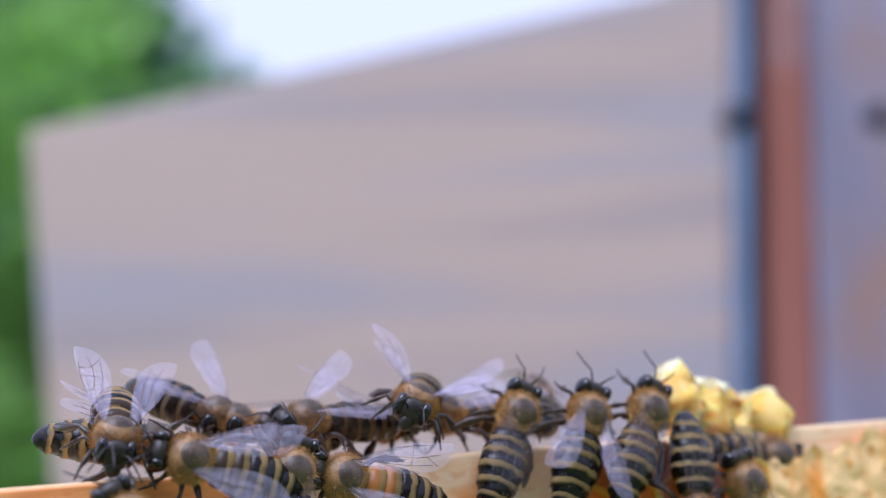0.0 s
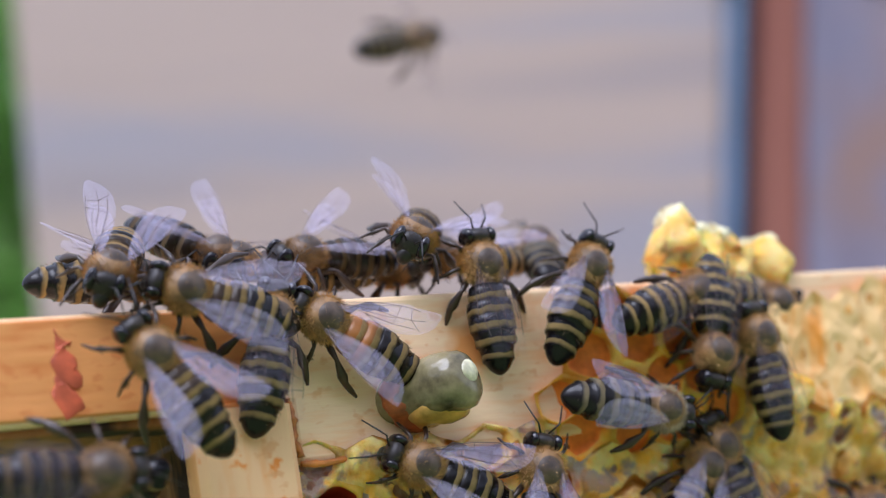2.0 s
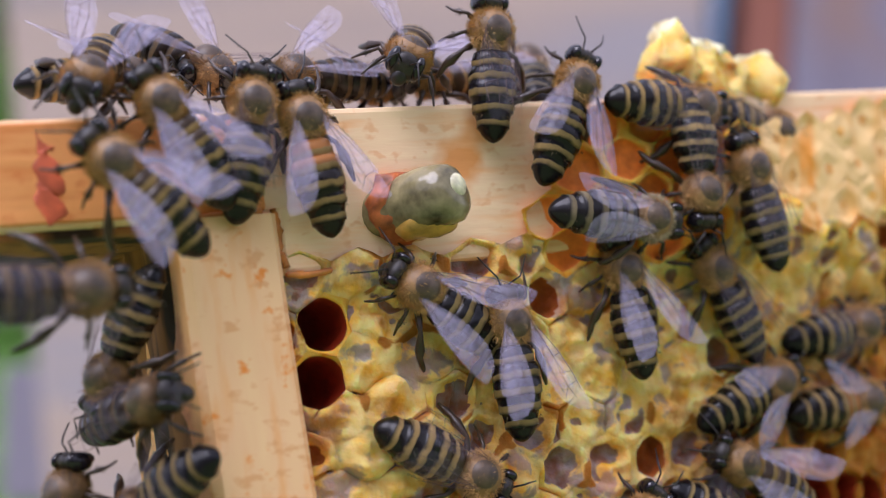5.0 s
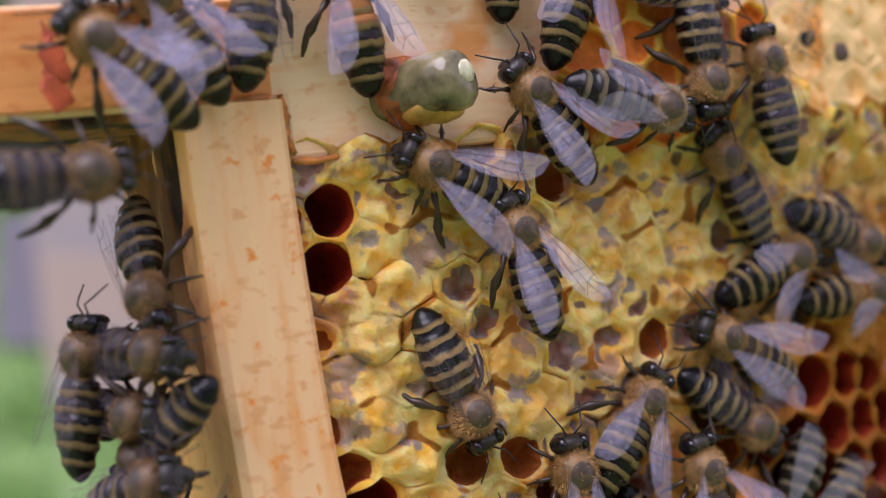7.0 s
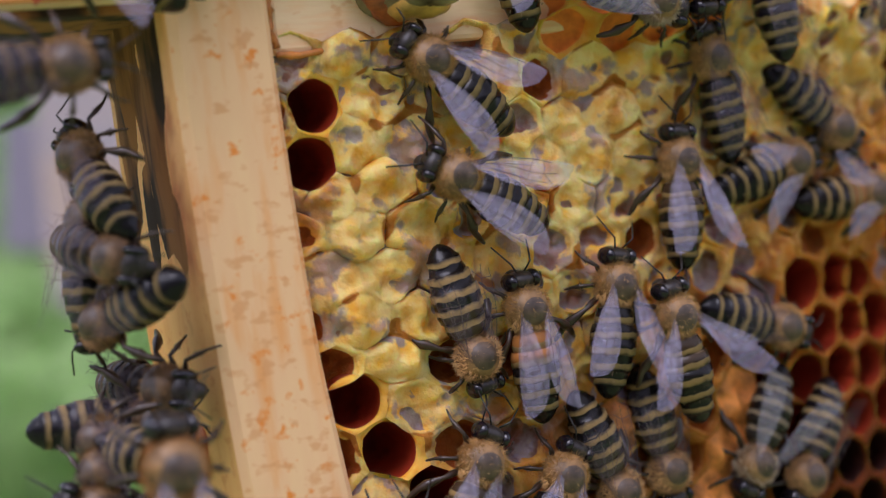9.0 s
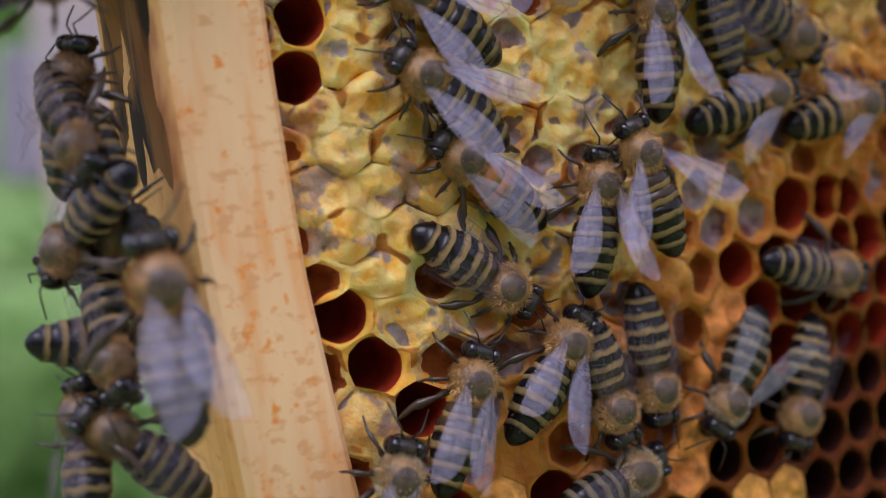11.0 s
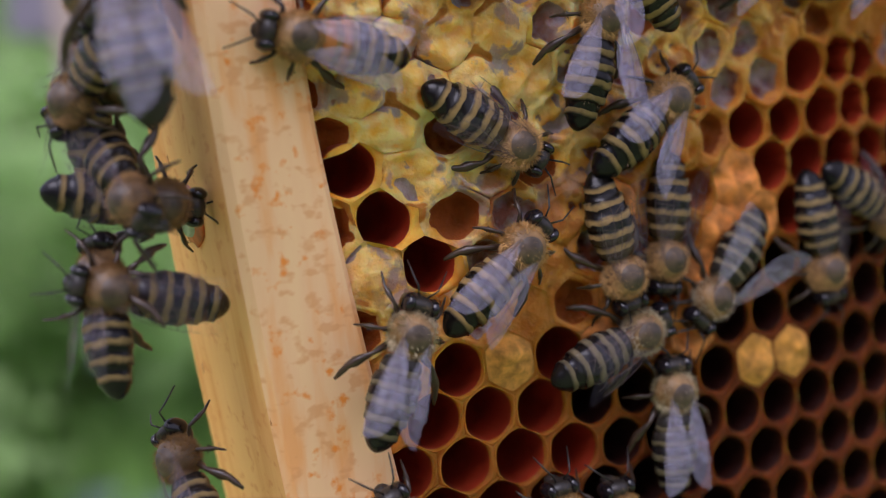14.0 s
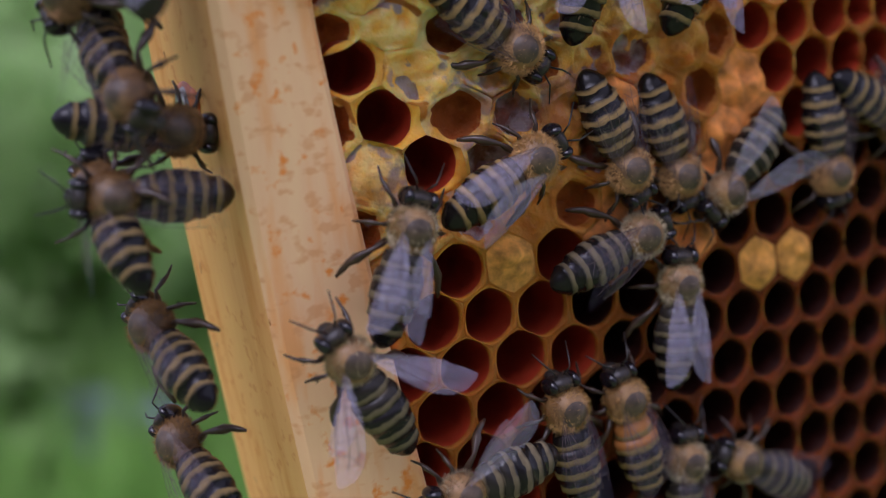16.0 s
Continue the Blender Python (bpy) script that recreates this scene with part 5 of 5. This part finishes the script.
    crawl(bees[28], "front", 0, ((0, 33.6, -11.2, -111), (7.5, 33.6, -11.2, -111), (9, 32.6, -13.4, -111), (11.5, 33.4, -15.3, -98), (12.5, 34.2, -15.1, -89), (13.5, 34.3, -14.9, -83), (14.5, 34.3, -14.7, -76), (16, 34.5, -14.8, -79)))
    crawl(bees[29], "front", 0, ((0, 11.7, -13.8, -69), (8, 11.7, -13.8, -69), (8.5, 12.1, -13.8, -66), (9, 12.3, -13.6, -66), (11.5, 13.8, -13.8, -74), (12.5, 14.4, -14.0, -75), (13.5, 13.8, -14.5, -77), (14.5, 13.6, -14.3, -69), (16, 13.5, -13.9, -64)))
    crawl(bees[30], "front", 1, ((0, 15.7, -12.7, -60), (8, 15.7, -12.7, -60), (8.5, 16.1, -12.5, -61), (9, 17.3, -12.1, -74), (11.5, 17.8, -12.2, -81), (12.5, 18.0, -12.2, -86), (13.5, 18.2, -12.8, -93), (14.5, 18.6, -13.3, -90), (16, 18.7, -14.6, -70)))
    crawl(bees[31], "front", -1, ((0, 7.2, -15.9, 67), (9, 7.2, -15.9, 67), (11.5, 9.0, -9.9, 56), (12.5, 10.5, -6.5, 33), (13.5, 14.6, -3.9, 39), (14.5, 18.1, -0.8, 54), (16, 20.1, 3.0, 73)))
    crawl(bees[32], "front", -2, ((0, 0.2, -14.4, 71), (9, 0.2, -14.4, 71), (11.5, 1.1, -14.9, 76), (12.5, 1.8, -15.2, 72), (13.5, 3.0, -15.3, 57), (14.5, 4.0, -14.9, 42), (16, 4.2, -15.6, 36)))
    crawl(bees[33], "front", -3, ((0, -5.5, -20.9, 83), (9, -5.5, -20.9, 83), (11.5, -4.8, -22.2, 79), (12.5, -4.6, -22.0, 81), (13.5, -4.7, -22.4, 75), (14.5, -4.6, -22.3, 75), (16, -4.6, -21.9, 78)))
    crawl(bees[34], "front", -4, ((0, -3.5, -37.4, 116), (14, -3.5, -37.4, 116), (14.5, -4.9, -35.4, 120), (15, -6.8, -33.8, 126), (16, -7.5, -31.7, 122)))
    crawl(bees[35], "front", -1, ((0, 17.2, -31.5, 124), (12.5, 17.2, -31.5, 124), (13.5, 18.5, -30.2, 103), (14.5, 19.8, -28.8, 91), (16, 19.6, -28.4, 91)))
    crawl(bees[36], "front", 0, ((0, 14.4, -22.6, 27), (9, 14.4, -22.6, 27), (11.5, 14.3, -22.3, 27), (12.5, 14.0, -22.4, 32), (13.5, 14.3, -22.5, 27), (14.5, 14.3, -22.6, 28), (16, 14.1, -22.6, 28)))
    crawl(bees[37], "front", -1, ((0, 9.6, -39.3, 100), (14.5, 9.6, -39.3, 100), (16, 10.0, -38.6, 104)))
    crawl(bees[38], "front", -1, ((0, 14.9, -39.9, 101), (14.5, 14.9, -39.9, 101), (16, 15.6, -38.3, 108)))
    crawl(bees[39], "front", 0, ((0, 21.3, -45.2, 92), (16, 21.3, -45.2, 92)))
    crawl(bees[40], "front", 0, ((0, 28.7, -44.6, 155), (16, 28.7, -44.6, 155)))
    crawl(bees[41], "front", -5, ((0, 2.4, -41.1, 196), (16, 2.4, -41.1, 196)))
    crawl(bees[42], "side", 3, ((0, -28.2, -14.4, 67), (9, -28.2, -14.4, 67), (11.5, -27.9, -17.3, 124), (12.5, -27.3, -17.4, 122), (13.5, -27.6, -17.3, 119), (14.5, -27.1, -17.9, 142), (16, -26.9, -18.4, 153)))
    crawl(bees[43], "front", 2, ((0, -26.4, -15.3, 165), (9, -26.4, -15.3, 165), (11.5, -24.6, -17.2, 140), (12.5, -24.8, -17.2, 169), (13.5, -25.1, -16.6, 165), (14.5, -25.2, -16.8, 176), (16, -24.8, -17.1, 180)))
    crawl(bees[44], "front", 6, ((0, -27.3, -8.5, 5), (9, -27.3, -8.5, 5), (11.5, -26.2, -9.6, -3), (12.5, -26.4, -10.2, 7), (13.5, -25.9, -9.7, -7), (14.5, -26.0, -9.8, -7), (16, -24.8, -12.1, -6)))
    crawl(bees[45], "side", 7, ((0, -32.2, -3.4, 85), (8, -31.2, 3.8, 85), (9.2, -29.7, 5.4, 100), (11.3, -30.1, 9.8, 75), (12.5, -30.2, 4.8, 100), (13, -29.7, 1.7, 100), (14, -29.3, -1.4, 105), (15, -29.0, -2.5, 115), (16, -27.9, -3.5, 115)))
    crawl(bees[46], "side", 4, ((0, -21.3, -32.6, 152), (14.5, -21.3, -32.6, 152), (16, -22.9, -29.3, 162)))
    crawl(bees[47], "side", 4, ((0, -21.4, -41.4, 160), (15, -21.4, -41.4, 160), (16, -20.9, -39.2, 161)))
    crawl(bees[48], "front", -7, ((0, -30.4, 17.9, 8), (2, -30.4, 17.9, 8), (3, -30.8, 17.5, 8), (4, -30.4, 16.9, 8), (6.5, -30.8, 17.7, 7), (7.5, -30.9, 17.6, 12), (9, -30.9, 17.5, 12), (16, -30.9, 17.5, 12)))
    crawl(bees[49], "side", 5, ((0, -30.2, 17.3, 182), (3, -30.2, 17.3, 182), (4, -28.7, 15.1, 181), (5.25, -27.9, 14.3, 254), (6.5, -27.0, 13.6, 328), (7.5, -26.5, 9.9, 304), (8.25, -27.9, 10.4, 229), (9, -29.2, 10.9, 155), (11.5, -28.8, 8.2, 155), (16, -28.8, 8.2, 155)))
    crawl(bees[50], "side", 3, ((0, -26.1, 10.4, 0), (4, -26.1, 10.4, 0), (6.5, -26.9, 6.6, -6), (7.5, -26.5, 4.4, -7), (9, -28.0, 4.6, -10), (11.5, -29.0, 7.9, -28), (16, -29.0, 7.9, -28)))
    crawl(bees[51], "side", 3, ((0, -24.7, 3.7, -176), (4, -24.7, 3.7, -176), (6.5, -25.5, -0.8, -169), (7.5, -25.2, -2.1, -166), (9, -26.7, 0.1, -177), (11.5, -28.6, -0.3, -164), (16, -28.6, -0.3, -164)))
    crawl(bees[52], "side", 6, ((0, -28.6, 0.4, -7), (6.5, -28.6, 0.4, -7), (7.5, -28.4, -0.1, -6), (9, -25.0, -5.8, -6), (11.5, -27.6, -0.8, 3), (16, -27.6, -0.8, 3)))
    crawl(bees[53], "side", 2, ((0, -26.7, -5.4, 1), (7.5, -26.7, -5.4, 1), (8, -26.7, -7.0, 57), (8.5, -26.7, -8.5, 114), (9, -26.7, -10.1, 171), (9.83, -26.4, -9.4, 227), (10.67, -26.2, -8.7, 283), (11.5, -25.9, -8.0, 339), (16, -25.9, -8.0, 339)))
    crawl(bees[54], "front", -9, ((0, -21.3, -13.5, 94), (9, -21.3, -13.5, 94), (11.5, -20.8, -4.1, 102), (12.5, -21.9, 0.6, 103), (13.5, -23.8, 4.9, 103), (14.5, -24.4, 5.6, 104), (16, -24.4, 5.6, 104)))
    crawl(bees[55], "front", 70, ((0, -110.8, 57.1, 25), (1, -67.2, 68.5, 25), (1.5, -39.0, 77.1, 26), (2, -8.2, 89.7, 22), (2.5, 28.5, 109.2, 22), (4, 206.9, 223.4, 22), (16, 158.3, 67.4, 22)))
    crawl(bees[56], "back", 12, ((0, -25.3, 41.1, -60), (1.5, -25.1, 40.9, -60), (3, -25.2, 40.7, -60), (4.2, -25.0, 40.2, -60), (6.3, -24.6, 40.9, -60), (16, -24.6, 40.9, -60)))
    crawl(bees[57], "back", 10, ((0, -19.6, 39.3, 170), (1.5, -19.3, 39.2, 170), (3, -19.5, 39.1, 170), (4.2, -20.1, 38.1, 170), (6.3, -19.8, 39.4, 170), (16, -19.8, 39.4, 170)))
    crawl(bees[58], "back", 8, ((0, -13.5, 39.8, 200), (1.5, -13.4, 39.9, 200), (3, -14.3, 40.1, 200), (4.2, -13.3, 38.6, 200), (6.3, -13.5, 39.6, 200), (16, -13.5, 39.6, 200)))
    crawl(bees[59], "back", 8, ((0, -1.4, 41.3, 200), (1.5, -1.3, 41.1, 200), (3, -2.3, 41.2, 200), (4.2, -1.9, 40.0, 200), (6.3, -2.1, 40.3, 200), (16, -2.1, 40.3, 200)))
    crawl(bees[60], "back", 12, ((0, 5.6, 44.5, 80), (1.5, 5.9, 43.6, 80), (3, 6.0, 44.3, 80), (4.2, 6.0, 43.6, 80), (6.3, 5.6, 42.8, 80), (16, 5.6, 42.8, 80)))
    crawl(bees[61], "back", 12, ((0, -10.9, 40.8, 20), (1.5, -10.5, 39.7, 20), (3, -10.1, 41.8, 20), (4.2, -10.6, 39.5, 20), (6.3, -10.8, 39.9, 20), (16, -10.8, 39.9, 20)))


motions()
